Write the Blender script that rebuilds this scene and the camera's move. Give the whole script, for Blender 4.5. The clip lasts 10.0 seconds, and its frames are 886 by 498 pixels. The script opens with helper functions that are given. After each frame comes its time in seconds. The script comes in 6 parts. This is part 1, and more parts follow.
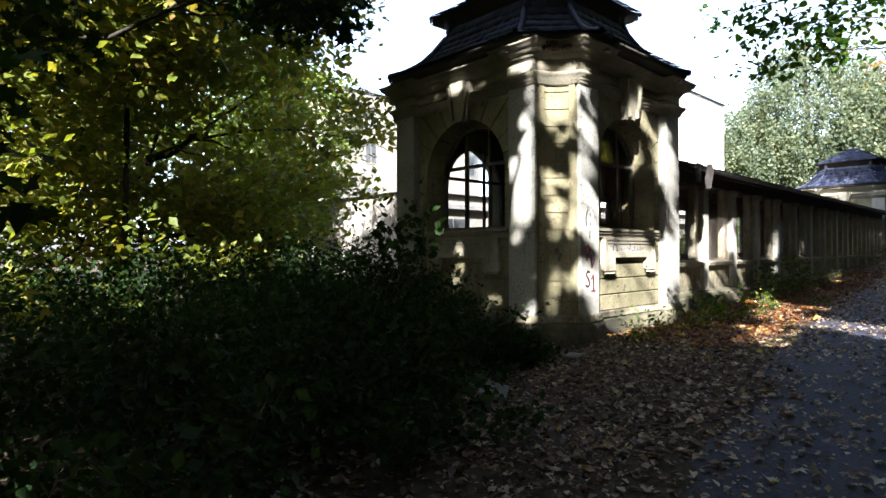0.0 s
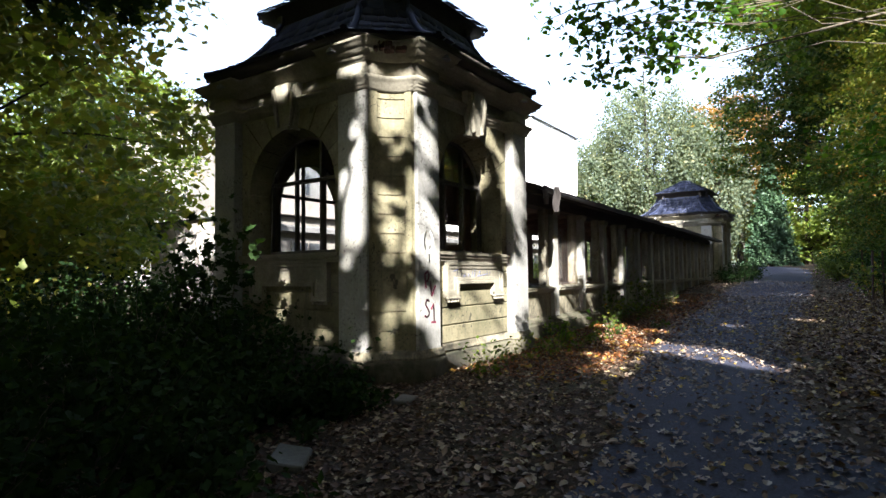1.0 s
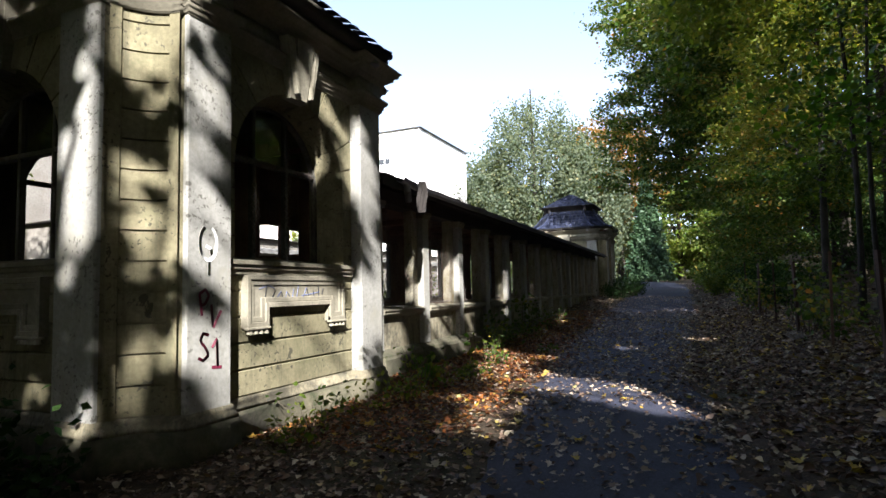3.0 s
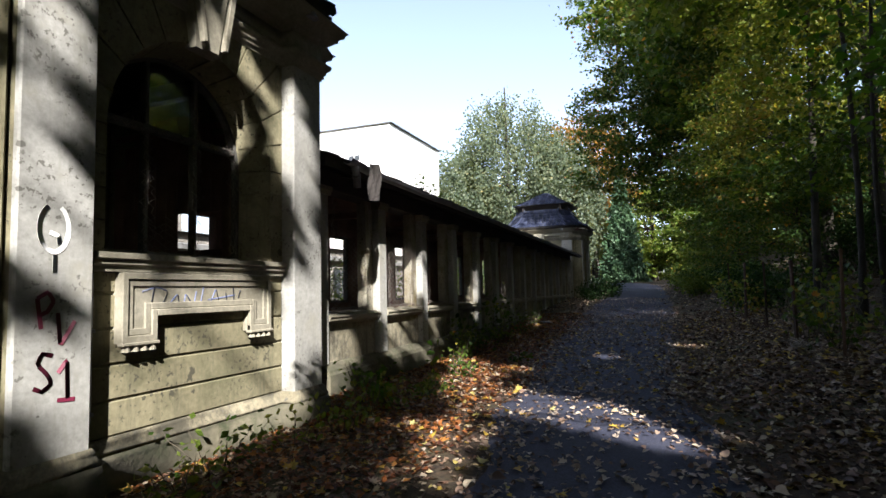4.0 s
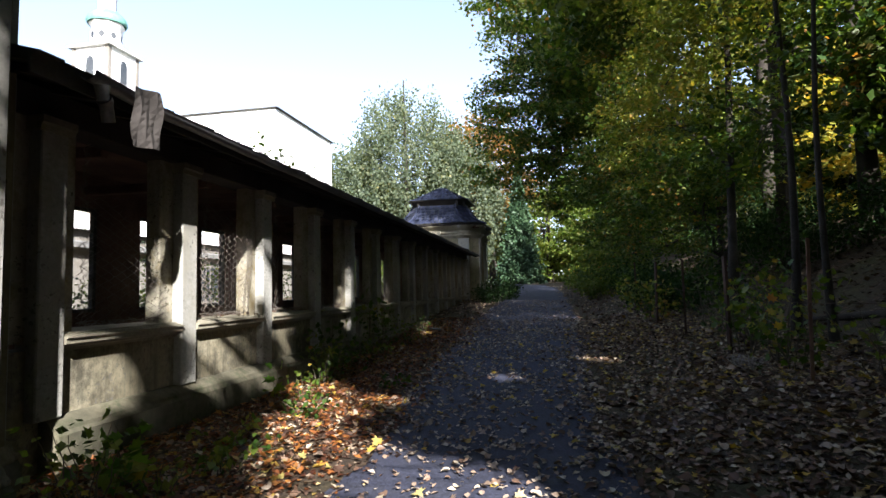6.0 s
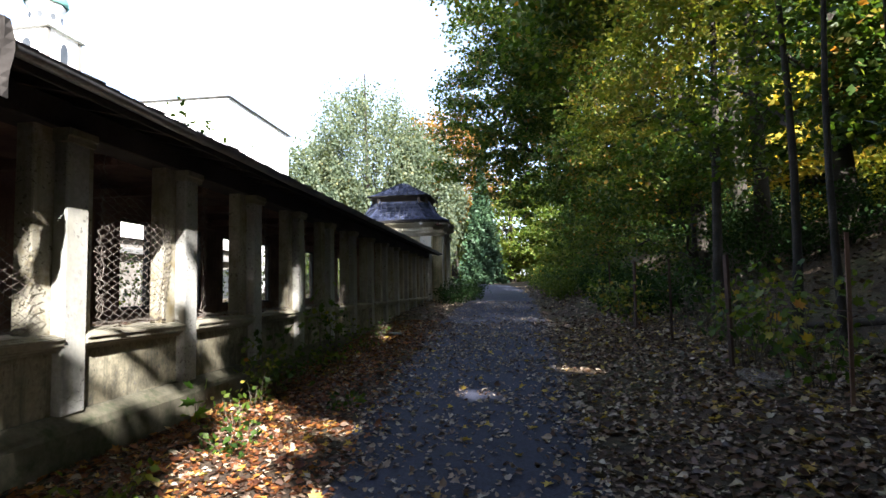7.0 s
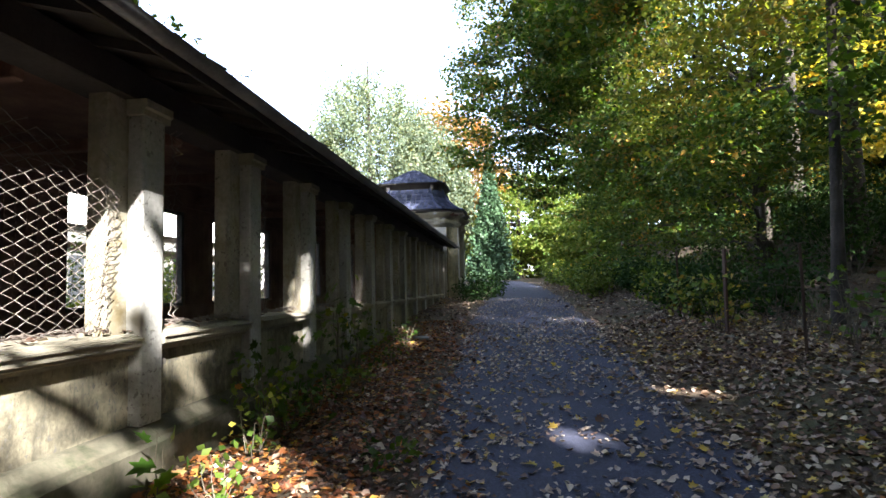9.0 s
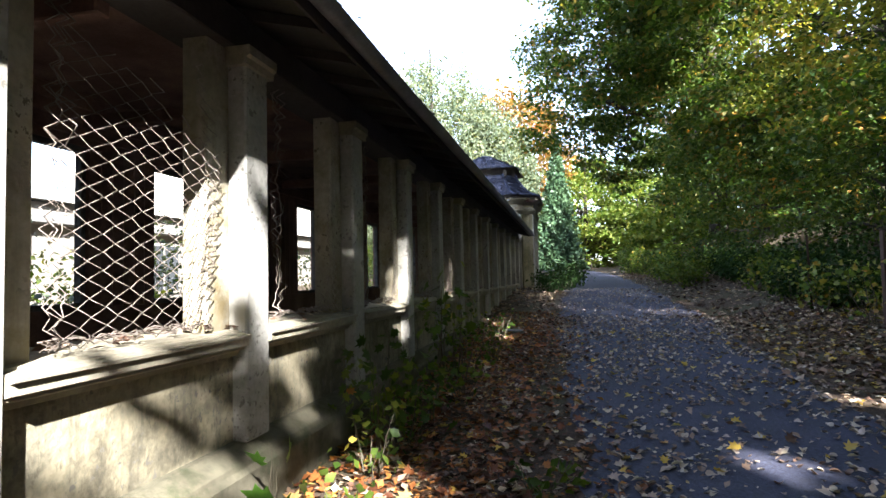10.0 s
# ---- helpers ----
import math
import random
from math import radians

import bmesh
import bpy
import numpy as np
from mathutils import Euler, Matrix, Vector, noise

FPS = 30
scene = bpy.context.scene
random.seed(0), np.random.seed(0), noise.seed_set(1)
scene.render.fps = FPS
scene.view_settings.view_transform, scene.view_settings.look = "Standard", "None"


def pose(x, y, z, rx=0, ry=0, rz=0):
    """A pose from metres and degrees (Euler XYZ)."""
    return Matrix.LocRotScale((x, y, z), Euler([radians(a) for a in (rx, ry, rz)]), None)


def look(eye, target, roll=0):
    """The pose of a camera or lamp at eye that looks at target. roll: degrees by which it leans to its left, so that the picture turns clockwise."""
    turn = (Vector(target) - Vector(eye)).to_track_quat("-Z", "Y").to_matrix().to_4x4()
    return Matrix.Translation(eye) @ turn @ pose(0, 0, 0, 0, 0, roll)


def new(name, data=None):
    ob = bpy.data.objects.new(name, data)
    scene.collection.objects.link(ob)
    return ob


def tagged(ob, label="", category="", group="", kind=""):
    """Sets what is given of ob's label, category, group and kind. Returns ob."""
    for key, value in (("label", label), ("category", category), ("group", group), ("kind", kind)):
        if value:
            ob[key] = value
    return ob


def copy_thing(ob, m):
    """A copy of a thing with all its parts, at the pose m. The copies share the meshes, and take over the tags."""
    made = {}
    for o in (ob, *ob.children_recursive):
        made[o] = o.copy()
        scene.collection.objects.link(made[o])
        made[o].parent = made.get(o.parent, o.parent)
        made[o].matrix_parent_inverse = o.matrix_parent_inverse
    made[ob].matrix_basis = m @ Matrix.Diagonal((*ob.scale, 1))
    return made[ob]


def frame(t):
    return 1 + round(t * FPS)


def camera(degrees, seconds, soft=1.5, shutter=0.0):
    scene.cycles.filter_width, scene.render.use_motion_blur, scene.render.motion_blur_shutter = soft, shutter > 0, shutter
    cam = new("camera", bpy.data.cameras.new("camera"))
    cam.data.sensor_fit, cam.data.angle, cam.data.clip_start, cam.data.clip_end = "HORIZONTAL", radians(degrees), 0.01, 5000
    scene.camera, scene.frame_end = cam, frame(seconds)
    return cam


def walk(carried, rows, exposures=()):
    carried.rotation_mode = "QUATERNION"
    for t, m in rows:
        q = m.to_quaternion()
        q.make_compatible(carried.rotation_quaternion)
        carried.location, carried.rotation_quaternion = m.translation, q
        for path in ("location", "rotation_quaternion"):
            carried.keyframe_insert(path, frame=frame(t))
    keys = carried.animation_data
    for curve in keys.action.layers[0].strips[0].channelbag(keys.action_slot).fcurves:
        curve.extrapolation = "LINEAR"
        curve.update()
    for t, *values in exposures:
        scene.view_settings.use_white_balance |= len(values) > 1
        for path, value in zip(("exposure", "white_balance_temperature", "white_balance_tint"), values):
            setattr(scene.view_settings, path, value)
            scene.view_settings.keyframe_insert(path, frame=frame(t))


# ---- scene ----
cam = camera(75.2, 10.0, soft=1.5)
PATH = [
    (0, (-0.038, -0.103, 1.832), (1.331, 1.355, 1.838), -0.2),
    (0.5, (0.615, 0.08, 1.851), (2.131, 1.385, 1.879), -0.4),
    (1, (1.265, 0.193, 1.839), (2.917, 1.317, 1.931), -0.7),
    (1.5, (1.924, 0.364, 1.815), (3.631, 1.398, 1.952), -0.9),
    (2, (2.611, 0.511, 1.8), (4.387, 1.421, 1.942), -1.0),
    (2.5, (3.259, 0.644, 1.813), (5.067, 1.487, 1.958), -1.2),
    (4, (5.29, 1.146, 1.844), (7.149, 1.869, 1.992), -1.3),
    (4.5, (5.96, 1.217, 1.84), (7.84, 1.883, 1.99), -1.2),
    (5, (6.655, 1.304, 1.817), (8.555, 1.91, 1.967), -1.2),
    (5.5, (7.364, 1.368, 1.826), (9.299, 1.851, 1.974), -1.3),
    (7, (9.311, 1.712, 1.889), (11.288, 1.973, 2.029), -1.1),
    (7.5, (9.879, 1.883, 1.889), (11.867, 2.056, 2.028), -1.1),
    (8, (10.471, 2.092, 1.909), (12.46, 2.252, 2.047), -1.1),
    (8.5, (11.043, 2.418, 1.894), (13.03, 2.603, 2.03), -1.1),
    (9, (11.602, 2.788, 1.876), (13.581, 3.045, 2.005), -1.2),
    (9.5, (12.042, 3.178, 1.856), (14.004, 3.549, 1.98), -1.4),
    (10, (12.406, 3.595, 1.861), (14.351, 4.051, 1.961), -1.3),
]
EXPOSURES = [(0, 2.95, 5900, 14), (2.5, 2.4, 5900, 14), (4, 2.05, 5950, 14), (5.5, 2.1, 5950, 14), (7, 2.8, 5900, 14), (10, 3.5, 5900, 14)]
walk(cam, [(t, look(eye, target, roll)) for t, eye, target, roll in PATH], EXPOSURES)

# ---- light: a clear autumn day, the sun behind the trees beside the path ----
SUN_EL, SUN_OFF = radians(33.5), radians(60.5)
SUN = Vector((-math.sin(SUN_OFF) * math.cos(SUN_EL), -math.cos(SUN_OFF) * math.cos(SUN_EL), math.sin(SUN_EL)))
world = bpy.data.worlds.new("sky")
scene.world = world
world.use_nodes = True
wn = world.node_tree.nodes
sky = wn.new("ShaderNodeTexSky")
sky.sky_type, sky.sun_disc = "NISHITA", False
sky.sun_elevation, sky.sun_rotation = SUN_EL, math.atan2(SUN.x, SUN.y)
sky.air_density, sky.dust_density, sky.ozone_density = 1.0, 2.0, 0.5
wn["Background"].inputs[1].default_value = 0.085
haze = wn.new("ShaderNodeHueSaturation")
haze.inputs["Saturation"].default_value = 0.72
world.node_tree.links.new(sky.outputs[0], haze.inputs["Color"])
world.node_tree.links.new(haze.outputs[0], wn["Background"].inputs[0])
sun_data = bpy.data.lights.new("sun", "SUN")
sun_data.energy, sun_data.angle, sun_data.color = 5.0, radians(0.55), (1.0, 0.93, 0.8)
sun = new("sun", sun_data)
sun.matrix_world = look(SUN * 60, (0, 0, 0))
# ---- materials ----
def mat_base(name, rough=0.8, metal=0.0, spec=0.3):
    m = bpy.data.materials.new(name)
    m.use_nodes = True
    nt = m.node_tree
    b = nt.nodes["Principled BSDF"]
    b.inputs["Roughness"].default_value = rough
    b.inputs["Metallic"].default_value = metal
    b.inputs["Specular IOR Level"].default_value = spec
    return m, nt, b


def node(nt, kind, **inputs):
    n = nt.nodes.new(kind)
    for k, v in inputs.items():
        n.inputs[k.replace("_", " ")].default_value = v
    return n


def noise_tex(nt, scale, detail=6, rough=0.6, coords=None, stretch=None):
    n = node(nt, "ShaderNodeTexNoise", Scale=scale, Detail=detail, Roughness=rough)
    if coords is None:
        g = nt.nodes.new("ShaderNodeNewGeometry")
        coords = g.outputs["Position"]
    if stretch:
        mp = nt.nodes.new("ShaderNodeMapping")
        mp.inputs["Scale"].default_value = stretch
        nt.links.new(coords, mp.inputs[0])
        coords = mp.outputs[0]
    nt.links.new(coords, n.inputs["Vector"])
    return n.outputs[0]


def ramp(nt, src, stops):
    r = nt.nodes.new("ShaderNodeValToRGB")
    while len(r.color_ramp.elements) < len(stops):
        r.color_ramp.elements.new(0.5)
    for e, (p, c) in zip(r.color_ramp.elements, stops):
        e.position, e.color = p, (*c, 1) if len(c) == 3 else c
    nt.links.new(src, r.inputs[0])
    return r.outputs[0]


def mixc(nt, fac, a, b, mode="MIX"):
    n = nt.nodes.new("ShaderNodeMix")
    n.data_type, n.blend_type = "RGBA", mode
    for s, sock in ((fac, n.inputs[0]), (a, n.inputs[6]), (b, n.inputs[7])):
        if isinstance(s, bpy.types.NodeSocket):
            nt.links.new(s, sock)
        elif isinstance(s, (int, float)):
            sock.default_value = s
        else:
            sock.default_value = (*s, 1)
    return n.outputs[2]


def bump(nt, b, src, strength, dist=0.01):
    n = nt.nodes.new("ShaderNodeBump")
    n.inputs["Strength"].default_value, n.inputs["Distance"].default_value = strength, dist
    nt.links.new(src, n.inputs["Height"])
    nt.links.new(n.outputs[0], b.inputs["Normal"])


def two_scale(name, dark, mid, light, big=0.8, fine=18, rough=0.85, bumps=0.4, dist=0.008, stain=None, streak=None, metal=0.0, spec=0.3, pits=None, mould=None):
    """Noise at two scales, an optional stain colour in patches and vertical streaks, and fine relief."""
    m, nt, b = mat_base(name, rough, metal, spec)
    n1, n2 = noise_tex(nt, big), noise_tex(nt, fine, 8)
    c = ramp(nt, n1, [(0.3, dark), (0.52, mid), (0.75, light)])
    c2 = ramp(nt, n2, [(0.25, (0.72,) * 3), (0.7, (1.12,) * 3)])
    c = mixc(nt, 1.0, c, c2, "MULTIPLY")
    if stain:
        f = ramp(nt, noise_tex(nt, big * 2.3, 9, 0.7), [(0.5, (0, 0, 0)), (0.68, (1, 1, 1))])
        c = mixc(nt, f, c, stain)
    if streak:
        f = ramp(nt, noise_tex(nt, 3.0, 7, 0.65, None, (3.0, 3.0, 0.35)), [(0.52, (0, 0, 0)), (0.72, (0.8,) * 3)])
        c = mixc(nt, f, c, streak)
    if mould:
        # black mould in ragged patches, drawn out downwards
        f = ramp(nt, noise_tex(nt, 1.5, 10, 0.72, None, (1.0, 1.0, 0.8)), [(0.5, (0, 0, 0)), (0.6, (0.85,) * 3)])
        c = mixc(nt, f, c, mould)
        f = ramp(nt, noise_tex(nt, 26, 6, 0.7, None, (1.0, 1.0, 0.5)), [(0.56, (0, 0, 0)), (0.68, (0.6,) * 3)])
        c = mixc(nt, f, c, mould)
    h = n2
    if pits:
        # flaked patches: small chips that gather in some places, and a few larger ones
        chips = ramp(nt, noise_tex(nt, 24, 5, 0.62), [(0.585, (0, 0, 0)), (0.615, (1, 1, 1))])
        where = ramp(nt, noise_tex(nt, 1.9, 3, 0.5), [(0.46, (0, 0, 0)), (0.54, (1, 1, 1))])
        f = mixc(nt, 1.0, chips, where, "MULTIPLY")
        c = mixc(nt, f, c, pits)
        f = ramp(nt, noise_tex(nt, 5, 6, 0.6), [(0.66, (0, 0, 0)), (0.675, (1, 1, 1))])
        c = mixc(nt, f, c, pits)
    nt.links.new(c, b.inputs["Base Color"])
    bump(nt, b, h, bumps, dist)
    return m


STUCCO = two_scale("cream_stucco", (0.1, 0.09, 0.052), (0.2, 0.18, 0.11), (0.3, 0.27, 0.175), 0.9, 22, 0.9, 0.5, 0.01,
                   stain=(0.11, 0.105, 0.06), streak=(0.09, 0.085, 0.055), pits=(0.07, 0.065, 0.045))
PILASTER = two_scale("grey_white_plaster", (0.21, 0.205, 0.187), (0.29, 0.286, 0.264), (0.355, 0.35, 0.328), 0.8, 26, 0.88, 0.4, 0.006,
                     stain=(0.25, 0.24, 0.2), streak=(0.22, 0.215, 0.185), pits=(0.13, 0.125, 0.11))
MOULD = two_scale("moulded_plaster", (0.159, 0.144, 0.105), (0.248, 0.229, 0.175), (0.306, 0.286, 0.229), 1.1, 24, 0.88, 0.4, 0.006, stain=(0.152, 0.14, 0.102))
BASEWALL = two_scale("weathered_render", (0.14, 0.122, 0.08), (0.23, 0.205, 0.14), (0.3, 0.272, 0.2), 1.3, 20, 0.92, 0.6, 0.012,
                     stain=(0.0888, 0.0848, 0.0612), streak=(0.0816, 0.0782, 0.0578), pits=(0.1, 0.095, 0.08), mould=(0.055, 0.05, 0.036))
YELLOWED = two_scale("yellowed_plaster", (0.19, 0.17, 0.125), (0.29, 0.27, 0.21), (0.37, 0.35, 0.29), 1.7, 24, 0.9, 0.5, 0.008, stain=(0.16, 0.125, 0.06), streak=(0.17, 0.145, 0.085), pits=(0.1, 0.09, 0.06))
PLINTH = two_scale("damp_plinth", (0.0441, 0.0441, 0.0294), (0.0931, 0.0854, 0.0588), (0.147, 0.132, 0.0882), 1.6, 16, 0.95, 0.7, 0.015, stain=(0.0343, 0.0416, 0.0196))
WOOD = two_scale("old_brown_wood", (0.1, 0.054, 0.042), (0.18, 0.104, 0.08), (0.26, 0.165, 0.125), 2.0, 40, 0.8, 0.5, 0.006)
GREYWOOD = two_scale("peeling_grey_wood", (0.0576, 0.0552, 0.048), (0.106, 0.101, 0.0912), (0.144, 0.139, 0.125), 3.0, 45, 0.85, 0.6, 0.006, stain=(0.048, 0.0384, 0.0288))
EAVEWOOD = two_scale("dark_eave_boards", (0.0304, 0.0274, 0.0243), (0.0517, 0.0455, 0.0425), (0.0729, 0.0668, 0.0607), 1.4, 30, 0.85, 0.4, 0.006)
ROOFFELT = two_scale("roofing_felt", (0.028, 0.028, 0.0252), (0.0504, 0.0476, 0.042), (0.0728, 0.0672, 0.056), 1.2, 25, 0.9, 0.5, 0.01, stain=(0.056, 0.056, 0.028))
ZINC = two_scale("dull_zinc", (0.12, 0.12, 0.13), (0.2, 0.2, 0.21), (0.28, 0.28, 0.3), 2.0, 30, 0.5, 0.2, 0.003, metal=0.6, spec=0.5)
WIRE = two_scale("rusty_wire", (0.144, 0.117, 0.099), (0.234, 0.198, 0.171), (0.306, 0.27, 0.243), 3.0, 50, 0.6, 0.2, 0.002, metal=0.4)
CONCRETE = two_scale("grey_concrete", (0.112, 0.112, 0.106), (0.168, 0.168, 0.162), (0.224, 0.224, 0.213), 2.0, 30, 0.9, 0.5, 0.008)
HOUSE = two_scale("pale_house_render", (0.15, 0.138, 0.12), (0.2, 0.187, 0.165), (0.25, 0.237, 0.21), 0.25, 6, 0.9, 0.2, 0.01, stain=(0.15, 0.135, 0.115))
WHITEWALL = two_scale("white_house_render", (0.7, 0.7, 0.68), (0.78, 0.78, 0.76), (0.83, 0.83, 0.81), 0.15, 5, 0.9, 0.2, 0.01)
BRICK = two_scale("sooty_red_brick", (0.03, 0.018, 0.014), (0.06, 0.03, 0.022), (0.1, 0.05, 0.035), 4, 30, 0.9, 0.6, 0.01)
BARK = two_scale("tree_bark", (0.015, 0.0125, 0.01), (0.032, 0.027, 0.021), (0.06, 0.051, 0.04), 2.5, 22, 0.95, 0.9, 0.02)
TWIG = two_scale("brown_twig", (0.06, 0.05, 0.035), (0.1, 0.085, 0.06), (0.15, 0.13, 0.1), 3, 30, 0.9, 0.5, 0.005)
COPPER = two_scale("green_copper", (0.1, 0.25, 0.2), (0.16, 0.34, 0.28), (0.22, 0.42, 0.35), 0.5, 6, 0.6, 0.2, 0.01, metal=0.2)
DARKIN = two_scale("dark_window_opening", (0.03, 0.035, 0.04), (0.05, 0.055, 0.06), (0.07, 0.075, 0.08), 0.6, 5, 0.25, 0.1, 0.002, spec=0.5)
REDPAINT = two_scale("dark_red_spray_paint", (0.07, 0.006, 0.018), (0.1, 0.009, 0.026), (0.13, 0.014, 0.035), 5, 60, 0.6, 0.1, 0.001)
BLUEPAINT = two_scale("faded_blue_spray_paint", (0.06, 0.08, 0.17), (0.1, 0.12, 0.21), (0.17, 0.18, 0.24), 9, 60, 0.6, 0.1, 0.001, stain=(0.24, 0.24, 0.25))
WHITEPAINT = two_scale("white_spray_paint", (0.6, 0.6, 0.58), (0.7, 0.7, 0.68), (0.75, 0.75, 0.73), 9, 60, 0.6, 0.1, 0.001, stain=(0.5, 0.48, 0.42))


def slate_material():
    m, nt, b = mat_base("blue_grey_slate", 0.55, 0.0, 0.25)
    g = nt.nodes.new("ShaderNodeNewGeometry")
    c = ramp(nt, g.outputs["Random Per Island"], [(0.0, (0.01, 0.014, 0.03)), (0.6, (0.02, 0.026, 0.055)), (1.0, (0.042, 0.05, 0.09))])
    n2 = noise_tex(nt, 30)
    c = mixc(nt, 1.0, c, ramp(nt, n2, [(0.3, (0.75,) * 3), (0.7, (1.15,) * 3)]), "MULTIPLY")
    f = ramp(nt, noise_tex(nt, 2.2, 8, 0.7), [(0.56, (0, 0, 0)), (0.72, (0.7,) * 3)])
    c = mixc(nt, f, c, (0.035, 0.04, 0.05))
    nt.links.new(c, b.inputs["Base Color"])
    bump(nt, b, n2, 0.4, 0.006)
    return m


SLATE = slate_material()


def leaf_material(name, stops, transl=0.42, rough=0.5, drifting=0.55, spec=0.25):
    """A leaf: colour differs from leaf to leaf, and light passes through it."""
    m, nt, b = mat_base(name, rough, 0.0, spec)
    g = nt.nodes.new("ShaderNodeNewGeometry")
    # colour drifts from bough to bough, and less from leaf to leaf
    drift = noise_tex(nt, 0.55, 3, 0.6)
    scaled = nt.nodes.new("ShaderNodeMath")
    scaled.operation = "MULTIPLY_ADD"
    scaled.inputs[1].default_value, scaled.inputs[2].default_value = drifting * 2.2, -drifting * 1.1 + (1 - drifting) * 0.0
    nt.links.new(drift, scaled.inputs[0])
    both = nt.nodes.new("ShaderNodeMath")
    both.operation = "MULTIPLY_ADD"
    both.use_clamp = True
    both.inputs[1].default_value = 1 - drifting * 0.35
    nt.links.new(g.outputs["Random Per Island"], both.inputs[0])
    nt.links.new(scaled.outputs[0], both.inputs[2])
    c = ramp(nt, both.outputs[0], stops)
    n2 = noise_tex(nt, 14, 4)
    c = mixc(nt, 1.0, c, ramp(nt, n2, [(0.3, (0.75,) * 3), (0.7, (1.2,) * 3)]), "MULTIPLY")
    nt.links.new(c, b.inputs["Base Color"])
    t = nt.nodes.new("ShaderNodeBsdfTranslucent")
    c3 = mixc(nt, 1.0, c, (2.0, 1.8, 0.6), "MULTIPLY")
    nt.links.new(c3, t.inputs[0])
    mx = nt.nodes.new("ShaderNodeMixShader")
    mx.inputs[0].default_value = transl
    out = nt.nodes["Material Output"]
    nt.links.new(b.outputs[0], mx.inputs[1])
    nt.links.new(t.outputs[0], mx.inputs[2])
    nt.links.new(mx.outputs[0], out.inputs[0])
    return m


G1, G2, G3 = (0.018, 0.042, 0.007), (0.042, 0.082, 0.011), (0.095, 0.135, 0.02)
YG, YE, OR, BR = (0.16, 0.19, 0.035), (0.38, 0.28, 0.04), (0.3, 0.13, 0.03), (0.13, 0.07, 0.03)
L_MAPLE = leaf_material("maple_leaves", [(0, G1), (0.45, G2), (0.75, G3), (0.86, YG), (0.94, YE), (1, OR)])
# leaf greens lowered so that deep shade is part of the colour
L_DARK = leaf_material("leaves_darkened_for_shade", [(0, (0.0108, 0.027, 0.0084)), (0.6, (0.021, 0.045, 0.012)), (0.95, (0.033, 0.06, 0.0168)), (1, (0.078, 0.078, 0.018))], 0.25, 0.7, 0.55, 0.08)
L_BEECH = leaf_material("beech_leaves", [(0, G1), (0.4, G2), (0.68, (0.09, 0.115, 0.03)), (0.82, (0.14, 0.12, 0.035)), (0.92, OR), (1, YE)])
L_HORN = leaf_material("hornbeam_leaves", [(0, G2), (0.5, G3), (0.8, (0.14, 0.16, 0.045)), (0.93, YG), (1, (0.24, 0.16, 0.05))])
L_NEAR = leaf_material("fresh_lime_leaves", [(0, (0.03, 0.085, 0.01)), (0.5, (0.055, 0.13, 0.014)), (0.9, (0.1, 0.17, 0.022)), (1, (0.24, 0.17, 0.03))], 0.5)
# yellowing leaf colours, raised to stand in for sunlight on the crowns
L_LIT = leaf_material("yellowing_leaves_lightened_for_sun", [(0, G3), (0.4, (0.13, 0.16, 0.03)), (0.7, (0.19, 0.19, 0.04)), (0.9, (0.25, 0.2, 0.05)), (1, (0.27, 0.15, 0.04))])
L_BIRCH = leaf_material("birch_leaves", [(0, (0.055, 0.078, 0.052)), (0.5, (0.085, 0.11, 0.068)), (0.85, (0.12, 0.135, 0.075)), (1, (0.22, 0.19, 0.08))])
L_YELLOW = leaf_material("yellow_leaves", [(0, YG), (0.35, (0.26, 0.24, 0.04)), (0.75, YE), (1, OR)])
L_SAPL = leaf_material("sapling_leaves", [(0, G2), (0.35, G3), (0.6, (0.15, 0.16, 0.035)), (0.8, (0.22, 0.16, 0.035)), (1, (0.24, 0.12, 0.03))], 0.4)
L_RUST = leaf_material("rust_red_fallen_leaves", [(0, (0.05, 0.018, 0.01)), (0.4, (0.13, 0.045, 0.016)), (0.7, (0.23, 0.085, 0.022)), (0.9, (0.32, 0.15, 0.035)), (1, (0.42, 0.28, 0.05))], 0.15, 0.5, 0.2)
L_MIX = leaf_material("lime_leaves_turning", [(0, G3), (0.4, YG), (0.75, (0.24, 0.23, 0.05)), (1, YE)])
L_BROWN = leaf_material("russet_leaves", [(0, (0.12, 0.1, 0.035)), (0.5, (0.2, 0.12, 0.04)), (1, OR)])
L_FIR = leaf_material("fir_needles", [(0, (0.025, 0.055, 0.03)), (1, (0.05, 0.09, 0.04))], 0.1)
L_FALL = leaf_material("fallen_leaves", [(0, (0.03, 0.017, 0.012)), (0.3, (0.08, 0.044, 0.029)), (0.5, (0.155, 0.092, 0.06)), (0.68, (0.25, 0.18, 0.13)), (0.87, (0.4, 0.34, 0.25)), (0.94, (0.34, 0.23, 0.04)), (1, (0.24, 0.085, 0.025))], 0.06, 0.5, 0.2)
L_ROAD = leaf_material("pale_fallen_leaves", [(0, (0.085, 0.05, 0.036)), (0.25, (0.18, 0.12, 0.085)), (0.5, (0.27, 0.205, 0.155)), (0.75, (0.36, 0.305, 0.25)), (0.9, (0.42, 0.35, 0.26)), (1, (0.4, 0.27, 0.07))], 0.06, 0.45, 0.2)
# litter browns darkened to carry the shade that lies on the bank
L_BANK = leaf_material("litter_darkened_for_shade", [(0, (0.012, 0.008, 0.006)), (0.5, (0.04, 0.022, 0.014)), (0.85, (0.085, 0.05, 0.03)), (1, (0.13, 0.09, 0.05))], 0.1, 0.5, 0.2)
